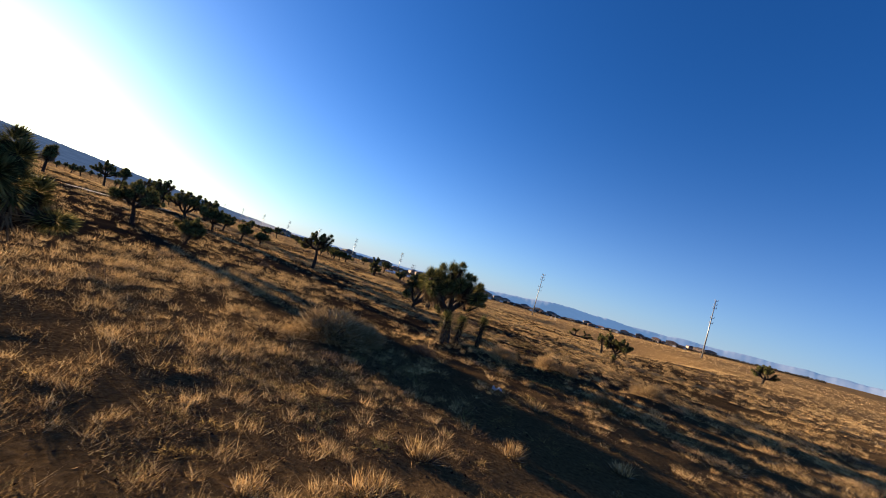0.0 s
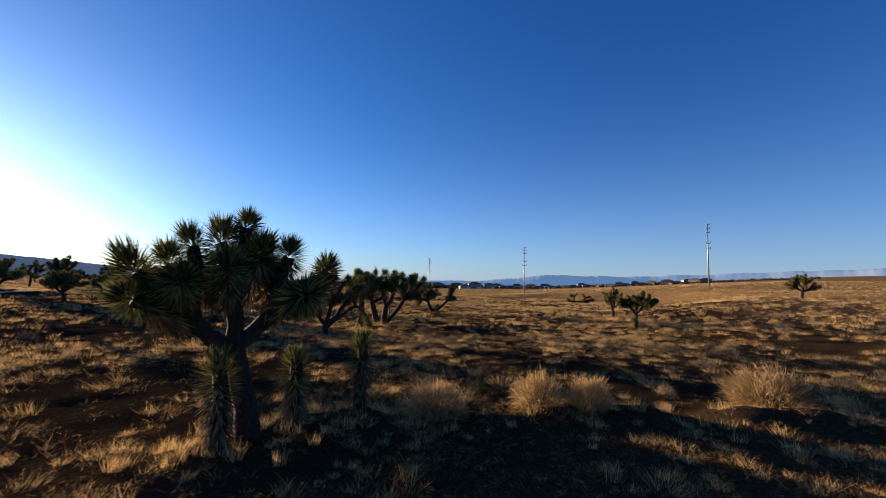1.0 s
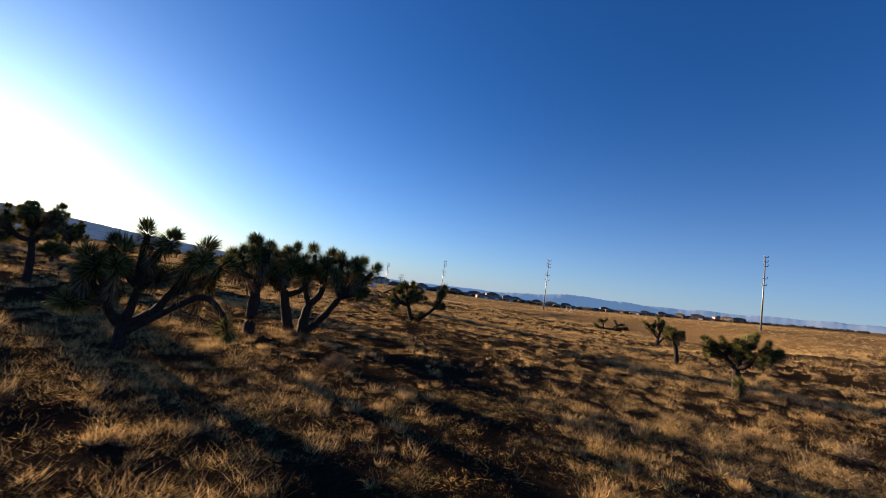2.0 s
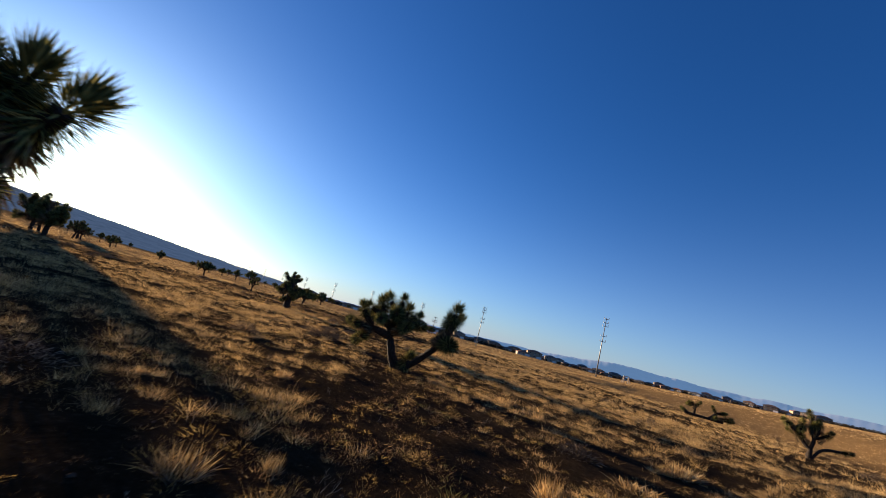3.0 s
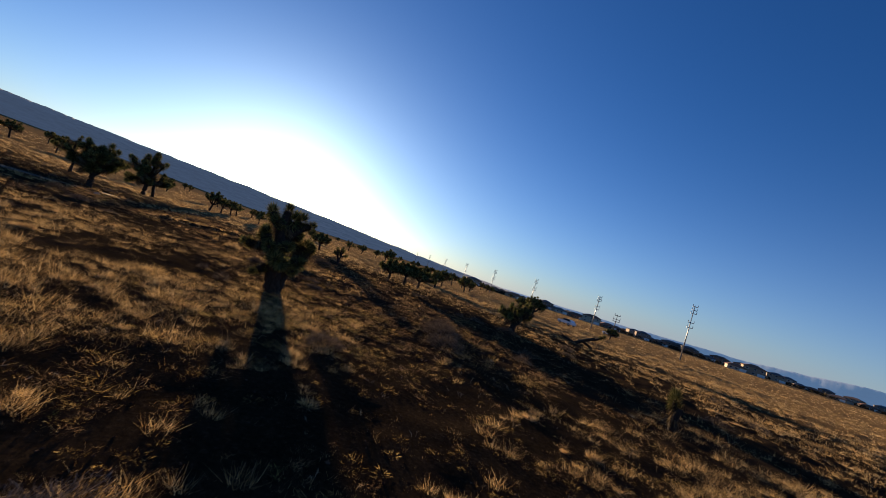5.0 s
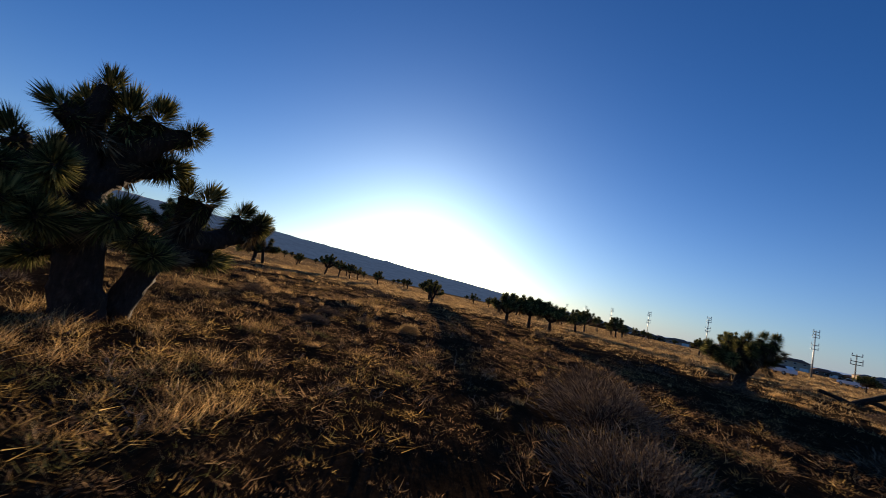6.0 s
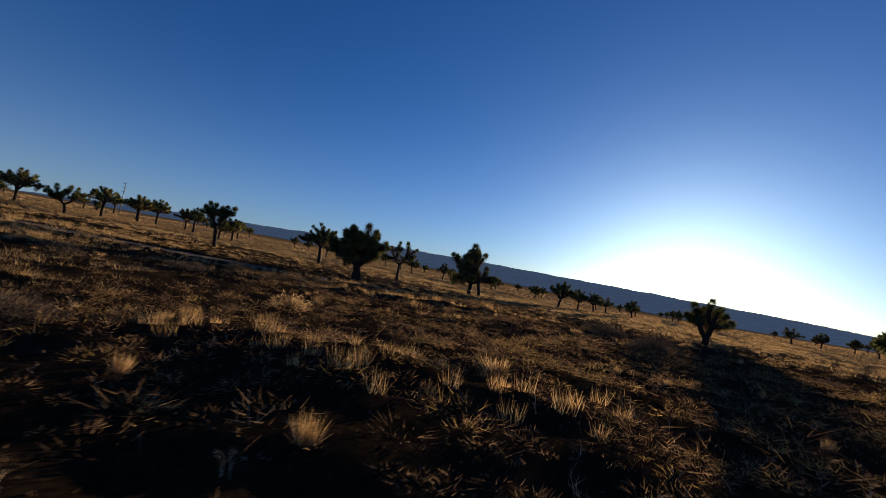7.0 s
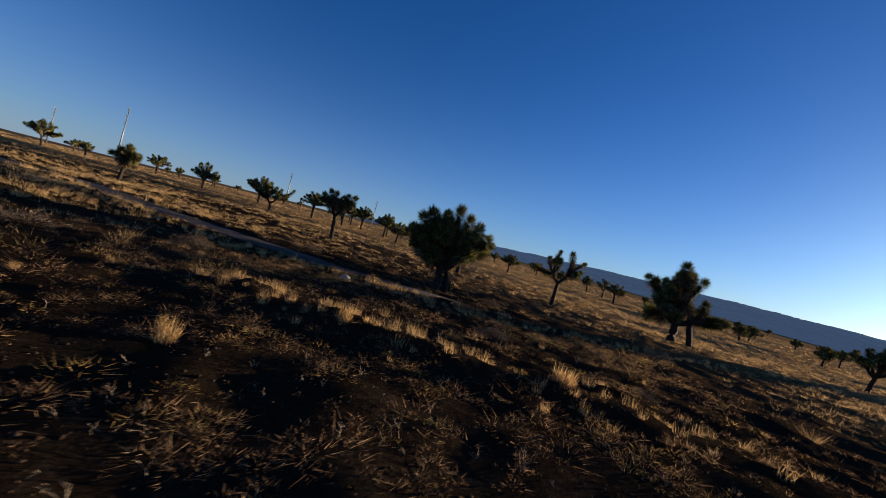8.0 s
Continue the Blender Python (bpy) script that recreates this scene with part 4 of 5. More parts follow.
def mounds(name, label, places, strands, wide, tall, width, mat, seed):
    """Low fuzzy mounds at places (x, y, size): short strands that stand off a dome, all one mesh."""
    rng = np.random.default_rng(seed)
    n = len(places)
    k = n * strands
    size = np.repeat(np.array([s * (1.55 - 0.42 * lush(x, y)) for x, y, s in places]) * rng.lognormal(0, 0.35, n), strands)
    high = np.repeat(rng.uniform(0.6, 1.3, n), strands) * tall * size
    at = np.repeat(np.array([(x, y, ground_z(x, y) - 0.015) for x, y, s in places]), strands, axis=0)
    a, u = rng.uniform(0, 2 * np.pi, k), rng.uniform(0, 1, k)
    lobe = 1 + 0.25 * np.sin(3 * a + np.repeat(rng.uniform(0, 6.28, n), strands))
    flat = np.sqrt(1 - u * u) * lobe * wide * size
    dome = np.stack([np.cos(a) * flat, np.sin(a) * flat, u * high], 1)
    root = at + dome * rng.uniform(0.55, 0.88, k)[:, None]
    stray = rng.normal(0, 1, (k, 3)) * (0.2 * high)[:, None] * np.array([1, 1, 0.7])
    tip = at + dome * rng.uniform(0.9, 1.15, k)[:, None] + stray
    tip[:, 2] = np.maximum(tip[:, 2], at[:, 2] + 0.02)
    side = np.cross(tip - root, rng.normal(size=(k, 3)))
    side *= (width * rng.uniform(0.6, 1.4, k) / (np.linalg.norm(side, axis=1) + 1e-9))[:, None]
    me = bpy.data.meshes.new(name)
    me.vertices.add(3 * k)
    me.vertices.foreach_set("co", np.stack([root - side, root + side, tip], 1).ravel())
    me.loops.add(3 * k)
    me.loops.foreach_set("vertex_index", np.arange(3 * k, dtype=np.int32))
    me.polygons.add(k)
    me.polygons.foreach_set("loop_start", (np.arange(k) * 3).astype(np.int32))
    me.materials.append(mat)
    me.update(calc_edges=True)
    return tagged(new(name, me), label, "low plants", kind="stuff")


cushions = scatter(10, 8500, (-70, 32, -10, 132), lambda x, y, p: (0.3 + 0.8 * p) * (2.0 - lush(x, y)) * (1 - smooth(6, 13, beside(x, y))))
mounds("cushion_plants", "low brown cushion plants on the dark soil", cushions, 54, 0.18, 0.12, 0.0042, CUSHION, 20)
cushions = scatter(29, 4200, (-65, 32, -10, 132), lambda x, y, p: (0.25 + 0.7 * lush(x, y)) * (0.4 + 0.9 * p) * (1 - smooth(6, 12, beside(x, y))))
mounds("golden_cushions", "low golden cushion plants between the tufts", cushions, 58, 0.19, 0.13, 0.0036, GOLD, 30)


def dead_stems(places, seed):
    """Wiry dead annual plants, each a crooked stem that forks two or three times, all one mesh."""
    rng = random.Random(seed)
    verts, faces = [], []

    def twig(start, way, length, thick, left):
        bend = Vector((rng.gauss(0, 0.25), rng.gauss(0, 0.25), rng.gauss(0, 0.12)))
        end = start + (way + bend).normalized() * length
        side = (end - start).cross(Vector((rng.gauss(0, 1), rng.gauss(0, 1), 0.3))).normalized()
        flat = side.cross(end - start).normalized()
        i = len(verts)
        for p, r in ((start, thick), (end, thick * 0.7)):
            verts.extend([p + side * r, p - side * 0.5 * r + flat * 0.87 * r, p - side * 0.5 * r - flat * 0.87 * r])
        faces.extend([(i, i + 1, i + 4, i + 3), (i + 1, i + 2, i + 5, i + 4), (i + 2, i, i + 3, i + 5)])
        if left:
            for _ in range(rng.choice((1, 2, 2, 3))):
                turned = (way + bend + Vector((rng.gauss(0, 0.6), rng.gauss(0, 0.6), rng.uniform(-0.2, 0.35)))).normalized()
                twig(end, turned, length * rng.uniform(0.55, 0.95), thick * 0.7, left - 1)
    for x, y, size in places:
        foot = Vector((x, y, ground_z(x, y) - 0.02))
        for _ in range(rng.choice((1, 2, 2, 3))):
            lean = Vector((rng.gauss(0, 0.45), rng.gauss(0, 0.45), 1)).normalized()
            twig(foot + Vector((rng.gauss(0, 0.03), rng.gauss(0, 0.03), 0)), lean, rng.uniform(0.07, 0.13) * size, 0.0032, rng.choice((2, 3)))
    return tagged(new("dead_stems", mesh_from("dead_stems", verts, faces, STEMS)), "bleached wiry stems of dead annual plants", "dry plants", kind="stuff")


dead_stems(scatter(34, 900, (-60, 30, 20, 130), lambda x, y, p: (1.75 - lush(x, y)) * 0.5 * (0.7 + 0.5 * p) * (1 - smooth(4, 8, beside(x, y)))), 35)
thatch = scatter(6, 44000, (-65, 35, -10, 135), lambda x, y, p: 1 - smooth(11, 18, beside(x, y)))
grass("grass_thatch", "short trodden thatch covering the soil", thatch, 7, 0.055, 0.0032, 1.1, THATCH, 16, 1.5)
middle = scatter(2, 30000, (-110, 70, -20, 190), lambda x, y, p: (0.45 + 1.2 * p) * smooth(13, 19, beside(x, y)) * (1 - smooth(45, 60, beside(x, y))))
grass("dry_grass", "straw-coloured dry grass across the plain", middle, 11, 0.27, 0.0065, 1.0, STRAW, 12, 2.0)
field = scatter(7, 50000, (-160, 120, -60, 240), lambda x, y, p: (0.5 + 1.0 * p) * smooth(40, 58, beside(x, y)) * (1 - smooth(90, 120, beside(x, y))))
grass("dry_grass", "pale dry grass over the wider plain", field, 7, 0.28, 0.014, 1.0, STRAW, 17, 2.2)
outer = scatter(3, 30000, (-330, 260, -170, 430), lambda x, y, p: (0.6 + 0.6 * p) * smooth(85, 110, beside(x, y)))
grass("dry_grass", "pale dry grass far over the plain", outer, 5, 0.38, 0.05, 0.7, STRAW, 13, 2.0)


def clods(places, seed):
    """Crumbs of dry earth, each a squat uneven lump, all one mesh."""
    rng = np.random.default_rng(seed)
    n = len(places)
    at = np.array([(x, y, ground_z(x, y)) for x, y, size in places])
    size = np.array([0.012 + 0.018 * v * v for x, y, v in places]) * rng.uniform(0.6, 1.5, n)
    shape = np.array([(1, 0, 0), (0, 1, 0), (-1, 0, 0), (0, -1, 0), (0, 0, 0.75), (0, 0, -0.5)])
    v = (shape[None] * rng.uniform(0.6, 1.35, (n, 6, 3)) + rng.normal(0, 0.14, (n, 6, 3))) * size[:, None, None] + at[:, None] + np.array([0, 0, 0.006])
    sides = np.array([(0, 1, 4), (1, 2, 4), (2, 3, 4), (3, 0, 4), (1, 0, 5), (2, 1, 5), (3, 2, 5), (0, 3, 5)])
    loops = (np.arange(n)[:, None, None] * 6 + sides[None]).ravel()
    me = bpy.data.meshes.new("soil_clods")
    me.vertices.add(n * 6)
    me.vertices.foreach_set("co", v.ravel())
    me.loops.add(len(loops))
    me.loops.foreach_set("vertex_index", loops.astype(np.int32))
    me.polygons.add(n * 8)
    me.polygons.foreach_set("loop_start", (np.arange(n * 8) * 3).astype(np.int32))
    me.materials.append(CLOD)
    me.update(calc_edges=True)
    return tagged(new("soil_clods", me), "crumbs and clods of dry reddish earth", "soil", kind="stuff")


clods(scatter(27, 15000, (-60, 30, -10, 130), lambda x, y, p: (0.9 - 0.5 * p) * (1.75 - lush(x, y)) * 0.6 * (1 - smooth(4, 9, beside(x, y)))), 28)


# ---------------------------------------------------------------- shrubs
def strips(name, ends, width, mat, rng):
    """Many thin pointed strips from a to b, one mesh."""
    verts, faces = [], []
    for a, b in ends:
        d = np.cross(b - a, rng.normal(size=3))
        d = d / (np.linalg.norm(d) + 1e-9) * width * rng.uniform(0.7, 1.3)
        i = len(verts)
        m = a * 0.45 + b * 0.55 + rng.normal(size=3) * 0.012
        verts.extend([tuple(a), tuple(m + d), tuple(b), tuple(m - d)])
        faces.append((i, i + 1, i + 2, i + 3))
    return mesh_from(name, verts, faces, mat)


def shrub_meshes(seed, mat, sprigs, width, stray=0.05, hollow=0.55):
    """A rounded desert shrub one metre wide and half as high: stems that fan out of the root, and a dense uneven dome of fine sprigs."""
    rng = np.random.default_rng(seed)
    bulge = rng.uniform(0, 6.28, 3)
    stems, twigs = [], []

    def place(k):
        a, e = rng.uniform(0, 2 * np.pi), np.arcsin(rng.uniform(0.0, 1.0))
        r = 0.5 * k * (1 + 0.13 * np.sin(3 * a + bulge[0]) + 0.1 * np.sin(5 * a + 4 * e + bulge[1]) + 0.08 * np.sin(7 * e + bulge[2]))
        return np.array([np.cos(a) * np.cos(e), np.sin(a) * np.cos(e), np.sin(e)]) * r
    for _ in range(45):
        end = place(rng.uniform(0.7, 0.95))
        stems.append((np.array([end[0], end[1], 0]) * 0.15, end * 0.9))
    for _ in range(sprigs):
        s = place(rng.uniform(hollow, 0.95) ** 0.7)
        out = s / (np.linalg.norm(s) + 1e-9)
        twigs.append((s, s + out * rng.uniform(0.04, 0.13) + rng.normal(size=3) * stray + np.array([0, 0, 0.025])))
    return strips("stem_tangle", stems, 0.009, BARK, rng), strips("foliage", twigs, width, mat, rng)


def bunch_meshes(seed):
    """A bunch of tall dry grass one metre wide and half as high: an upright sheaf, with a collar of bent blades."""
    rng = np.random.default_rng(seed)
    sheaf, collar = [], []
    for k in range(420):
        a, r = rng.uniform(0, 2 * np.pi), np.sqrt(rng.uniform(0, 1)) * 0.24
        root = np.array([np.cos(a) * r, np.sin(a) * r, 0])
        b = a + rng.normal(0, 1.2)
        bent = k % 3 == 0
        l = rng.uniform(0.2, 0.42) if bent else rng.uniform(0.16, 0.62)
        lean = rng.uniform(0.6, 1.4) if bent else abs(rng.normal(0, 0.5))
        (collar if bent else sheaf).append((root, root + np.array([np.cos(b) * math.sin(lean) * l, np.sin(b) * math.sin(lean) * l, math.cos(lean) * l])))
    return strips("collar", collar, 0.006, TWIGS, rng), strips("sheaf", sheaf, 0.0055, STRAW, rng)


SAGE_SHRUBS = [shrub_meshes(s, SAGE, 800, 0.008, 0.04) for s in (1, 2, 3)]
FINE_TWIGS = [shrub_meshes(s, TWIGS, 3200, 0.0032, 0.04, 0.45) for s in (13, 14)]
TWIG_SHRUBS = [shrub_meshes(s, TWIGS, 560, 0.007, 0.05, 0.4) for s in (4, 5, 6)]
GREAT_SHRUBS = [shrub_meshes(s, SAGE, 6000, 0.0034, 0.055, 0.5) for s in (11, 12)]
STRAW_SHRUBS = [bunch_meshes(s) for s in (7, 8, 9)]
SHRUB_KINDS = ((SAGE_SHRUBS, "rounded golden-tan shrub in the dry grass"), (TWIG_SHRUBS, "grey-brown twiggy shrub on sandy soil"), (STRAW_SHRUBS, "golden bunch of tall dry grass"))


def shrub(x, y, wide, tall, kind, seed):
    meshes, label = SHRUB_KINDS[kind]
    if kind < 2 and seed < 100:
        meshes = FINE_TWIGS if kind else GREAT_SHRUBS
    ob = new("shrub" if kind < 2 else "bunchgrass")
    ob.matrix_basis = Matrix.LocRotScale((x, y, ground_z(x, y) - 0.03), Euler((0, 0, seed * 1.7)), (wide, wide * 0.9, tall * (0.7 if kind == 2 else 1.0)))
    for me in meshes[seed % len(meshes)]:
        part(me.name.split(".")[0], me, None, ob)
    return tagged(ob, label, "shrub" if kind < 2 else "grass", "shrubs of the plain")


# x, y, width, height factor, kind
SHRUBS_BY_THE_START = [
    (14.1, 27.4, 2.3, 2.0, 0), (-4.0, 16.6, 3.2, 2.0, 0), (-3.0, 17.6, 2.0, 1.5, 0), (2.5, 10.1, 0.8, 1.1, 2), (5.8, 11.6, 1.0, 0.9, 2), (0.4, 8.6, 1.1, 1.0, 2),
    (-0.3, 6.7, 1.2, 0.9, 2), (8.6, 20.6, 1.2, 0.9, 0), (9.5, 20.4, 1.0, 1.1, 2), (4.7, 19.7, 0.9, 0.9, 2), (3.7, 21.1, 1.0, 0.8, 2), (4.2, 15.6, 1.3, 1.0, 2),
    (-0.4, 19.0, 1.3, 1.0, 1), (4.4, 26.4, 1.6, 1.5, 0), (7.2, 26.6, 1.5, 1.6, 0), (8.5, 26.4, 1.2, 1.4, 0), (12.0, 30.1, 1.8, 1.0, 2), (6.6, 29.5, 1.7, 1.1, 2),
]
SHRUBS_HALFWAY = [
    (1.9, 32.0, 1.6, 0.9, 2), (6.2, 41.6, 0.9, 0.7, 2), (6.9, 42.2, 0.9, 0.6, 2), (11.7, 43.4, 1.2, 0.9, 2), (3.4, 44.1, 1.2, 1.0, 1), (4.9, 51.7, 1.0, 0.9, 2),
    (9.3, 55.2, 0.8, 1.2, 2), (13.6, 60.6, 1.5, 1.0, 2), (-2.7, 72.2, 2.0, 1.2, 1), (8.7, 66.8, 1.4, 0.9, 2), (-5.3, 78.7, 1.8, 0.6, 1), (-5.1, 82.4, 1.6, 0.5, 1),
    (-12.0, 101.2, 2.2, 1.5, 1), (-10.2, 98.6, 2.0, 1.3, 1), (-10.2, 90.6, 1.3, 0.9, 1), (-21.2, 99.4, 1.1, 0.5, 1), (-13.6, 103.5, 2.2, 1.5, 1), (-49.5, 92.8, 1.8, 1.2, 1),
]
SHRUBS_AT_THE_END = [
    (-23.4, 100.8, 1.2, 0.5, 1), (-22.8, 102.2, 1.0, 0.45, 1), (-27.5, 99.0, 1.2, 0.8, 1), (-21.2, 103.2, 0.8, 0.7, 0), (-45.1, 116.3, 2.0, 1.1, 1), (-38.6, 115.1, 2.2, 1.2, 1),
    (-29.5, 100.5, 0.7, 1.0, 2), (-29.5, 106.4, 1.0, 0.9, 2), (-49.1, 117.6, 2.4, 1.2, 1), (-42.3, 117.5, 2.0, 1.3, 1), (-37.2, 101.1, 0.8, 1.3, 2), (-53.1, 106.3, 1.4, 0.7, 1),
    (-47.0, 104.2, 0.7, 1.2, 2), (-49.0, 109.7, 0.9, 1.2, 2), (-42.2, 104.7, 0.6, 1.4, 2), (-53.1, 91.0, 1.0, 1.1, 2), (-14.5, 117.0, 1.8, 1.0, 1), (-10.0, 121.0, 1.6, 0.9, 1),
]
for k, (x, y, wide, tall, kind) in enumerate(itertools.chain(SHRUBS_BY_THE_START, SHRUBS_HALFWAY, SHRUBS_AT_THE_END)):
    shrub(x, y, wide, tall, kind, k)

rng = random.Random(31)
placed = 0
while placed < 260:
    x, y = rng.uniform(-95, 60), rng.uniform(-5, 150)
    b = beside(x, y)
    if b < 5 or b > 55 or (x < -45 and abs(track_off(x, y)) < 2) or math.hypot(x + 41.6, y - 102.5) < 3 or rng.random() < b / 80 or (x < -5 and y < 70 and b > 15 and rng.random() < 0.3):
        continue
    kind = rng.choice((0, 1, 1, 1, 2))
    shrub(x, y, rng.uniform(0.7, 1.8), rng.uniform(0.45, 1.0), kind, 100 + placed)
    placed += 1

# low rounded shrubs dotted over the plain beside the start
rng = random.Random(33)
placed = 0
while placed < 190:
    x, y = rng.uniform(3, 48), rng.uniform(4, 62)
    if 4.5 < beside(x, y) < 40 and math.hypot(x - 18.5, y - 49) > 2:
        shrub(x, y, rng.uniform(0.5, 1.35), rng.uniform(0.5, 1.05), rng.choice((0, 0, 1, 1, 2)), 1000 + placed)
        placed += 1

# small golden bunches along the course
rng = random.Random(32)
placed = 0
while placed < 130:
    x, y = rng.uniform(-55, 22), rng.uniform(2, 122)
    b = beside(x, y)
    if 1.5 < b < 11:
        shrub(x, y, rng.uniform(0.35, 0.85) * (1 - 0.5 * smooth(96, 108, y - 0.35 * x)), rng.uniform(0.35, 0.75), 2, 500 + placed)
        placed += 1

stone = bmesh.new()
bmesh.ops.create_icosphere(stone, subdivisions=2, radius=0.3)
for v in stone.verts:
    v.co *= 1 + 0.25 * noise.noise(v.co * 4)
    v.co.z *= 0.7
ob = part("stone", stone, plain("pale_stone", (0.3, 0.26, 0.21), 0.9))
ob.location = (-54.7, 97.3, ground_z(-54.7, 97.3) + 0.08)
tagged(ob, "pale rounded stone lying in the grass", "stone")


# a crumpled white scrap
scrap = bmesh.new()
bmesh.ops.create_grid(scrap, x_segments=9, y_segments=6, size=0.5)
for v in scrap.verts:
    v.co.x *= 0.4
    v.co.y *= 0.2
    v.co.z = 0.05 + 0.16 * noise.noise(v.co * 5.5) + 0.06 * noise.noise(v.co * 13.0)
bmesh.ops.solidify(scrap, geom=scrap.faces[:], thickness=0.004)
ob = part("plastic_scrap", scrap, plain("white_plastic_film", (0.34, 0.34, 0.35), 0.6, 0.0, 0.15))
ob.location = (2.88, 16.59, ground_z(2.88, 16.59) + 0.05)
ob.rotation_euler = (0, 0, -0.3)
tagged(ob, "crumpled white plastic scrap lying on the ground", "litter")


# ---------------------------------------------------------------- power poles
def tube(r0, r1, length, sides=10):
    bm = bmesh.new()
    bmesh.ops.create_cone(bm, cap_ends=True, segments=sides, radius1=r0, radius2=r1, depth=length, matrix=Matrix.Translation((0, 0, length / 2)))
    return bm


def power_pole(x, y, height, turn, label, mat, arms, reach, thick):
    """A pole with cross-arms at shares of its height, and an insulator at each arm's end."""
    pole = new("power_pole")
    pole.matrix_basis = pose(x, y, ground_z(x, y) - 0.2, 0, 0, turn)
    tagged(pole, label, "power pole", "power poles along the road")
    part("shaft", tube(thick, thick * 0.5, height + 0.2), mat, pole, "", None, True)
    part("cap", tube(thick * 0.6, thick * 0.3, 0.25), mat, pole, "", Matrix.Translation((0, 0, height + 0.15)))
    for share in arms:
        z = height * share
        w = reach * (1.0 if share < 0.9 else 0.85)
        bm = box_bm(w * 2, 0.16, 0.18, (0, 0, 0), 0.02)
        for v in bm.verts:
            v.co.z += 0.22 * abs(v.co.x) / w
        arm = part("cross_arm", bm, mat, pole, "", Matrix.Translation((0, -thick - 0.05, z)))
        for s in (-1, 1):
            bm = bmesh.new()
            for k in range(4):
                bmesh.ops.create_cone(bm, cap_ends=True, segments=8, radius1=0.11, radius2=0.05, depth=0.16, matrix=Matrix.Translation((0, 0, 0.08 + k * 0.15)))
            part("insulator", bm, GLASSY, arm, "grey stacked insulator", Matrix.Translation((s * w * 0.94, 0, 0.3)))
    return pole


STEEL_ARMS = (0.6, 0.69, 0.86, 0.92, 0.985)
STEEL_LABEL = "tall slim steel power pole with five cross-arms"
power_pole(40.3, 198.2, 20.2, 10, STEEL_LABEL, STEEL, STEEL_ARMS, 1.0, 0.22)
power_pole(96.1, 157.8, 22.0, -5, STEEL_LABEL, STEEL, STEEL_ARMS, 0.7, 0.28)
power_pole(-2.7, 224.1, 16.6, 35, STEEL_LABEL, STEEL, STEEL_ARMS, 0.95, 0.2)
power_pole(-34.3, 250.6, 12.9, 38, STEEL_LABEL, STEEL, STEEL_ARMS, 0.9, 0.22)
for k in range(1, 7):
    power_pole(-34.3 - 37 * k, 250.6 + 30 * k, 14.0, 40, STEEL_LABEL, STEEL, STEEL_ARMS, 0.9, 0.22)
power_pole(-24.0, 235.3, 7.6, 30, "dark wooden power pole with three cross-arms", WOOD, (0.7, 0.8, 0.97), 1.2, 0.17)
power_pole(-109.7, -64.6, 19.5, 70, STEEL_LABEL, STEEL, (0.7, 0.85, 0.97), 1.0, 0.28)
power_pole(-110.7, -130.7, 16.0, 70, STEEL_LABEL, STEEL, (0.7, 0.85, 0.97), 1.0, 0.28)
power_pole(-194.6, -76.5, 17.0, 70, STEEL_LABEL, STEEL, (0.9, 0.97), 1.0, 0.36)
power_pole(-233.3, -45.6, 15.0, 70, STEEL_LABEL, STEEL, (0.7, 0.85, 0.97), 1.2, 0.24)

# ---------------------------------------------------------------- the town
STUCCO = [plain("stucco_%s" % n, c, 0.9, 0, 0.08, 2.0) for n, c in (("sand", (0.34, 0.26, 0.18)), ("cream", (0.46, 0.38, 0.28)), ("tan", (0.25, 0.18, 0.13)), ("brown", (0.17, 0.125, 0.09)))]
ROOFS = [plain("roof_%s" % n, c, 0.85, 0, 0.2, 3.0) for n, c in (("brown", (0.13, 0.085, 0.065)), ("grey", (0.12, 0.115, 0.115)), ("clay", (0.24, 0.12, 0.075)))]
PANE = plain("dark_window_glass", (0.03, 0.035, 0.045), 0.12, 0.0, 0.1)
PALE_TIMBER = plain("pale_timber", (0.46, 0.38, 0.29), 0.8, 0.0, 0.15)
TRIM = plain("white_trim", (0.72, 0.70, 0.66), 0.7, 0.0, 0.05)


def hip_roof(w, d, h, over):
    bm = bmesh.new()
    x, y = w / 2 + over, d / 2 + over
    r = max(0.3, x - y)
    vs = [bm.verts.new(p) for p in ((-x, -y, 0), (x, -y, 0), (x, y, 0), (-x, y, 0), (-x, -y, 0.2), (x, -y, 0.2), (x, y, 0.2), (-x, y, 0.2), (-r, 0, h), (r, 0, h))]
    for f in ((3, 2, 1, 0), (0, 1, 5, 4), (1, 2, 6, 5), (2, 3, 7, 6), (3, 0, 4, 7), (4, 5, 9, 8), (5, 6, 9), (6, 7, 8, 9), (7, 4, 8)):
        bm.faces.new([vs[i] for i in f])
    return bm


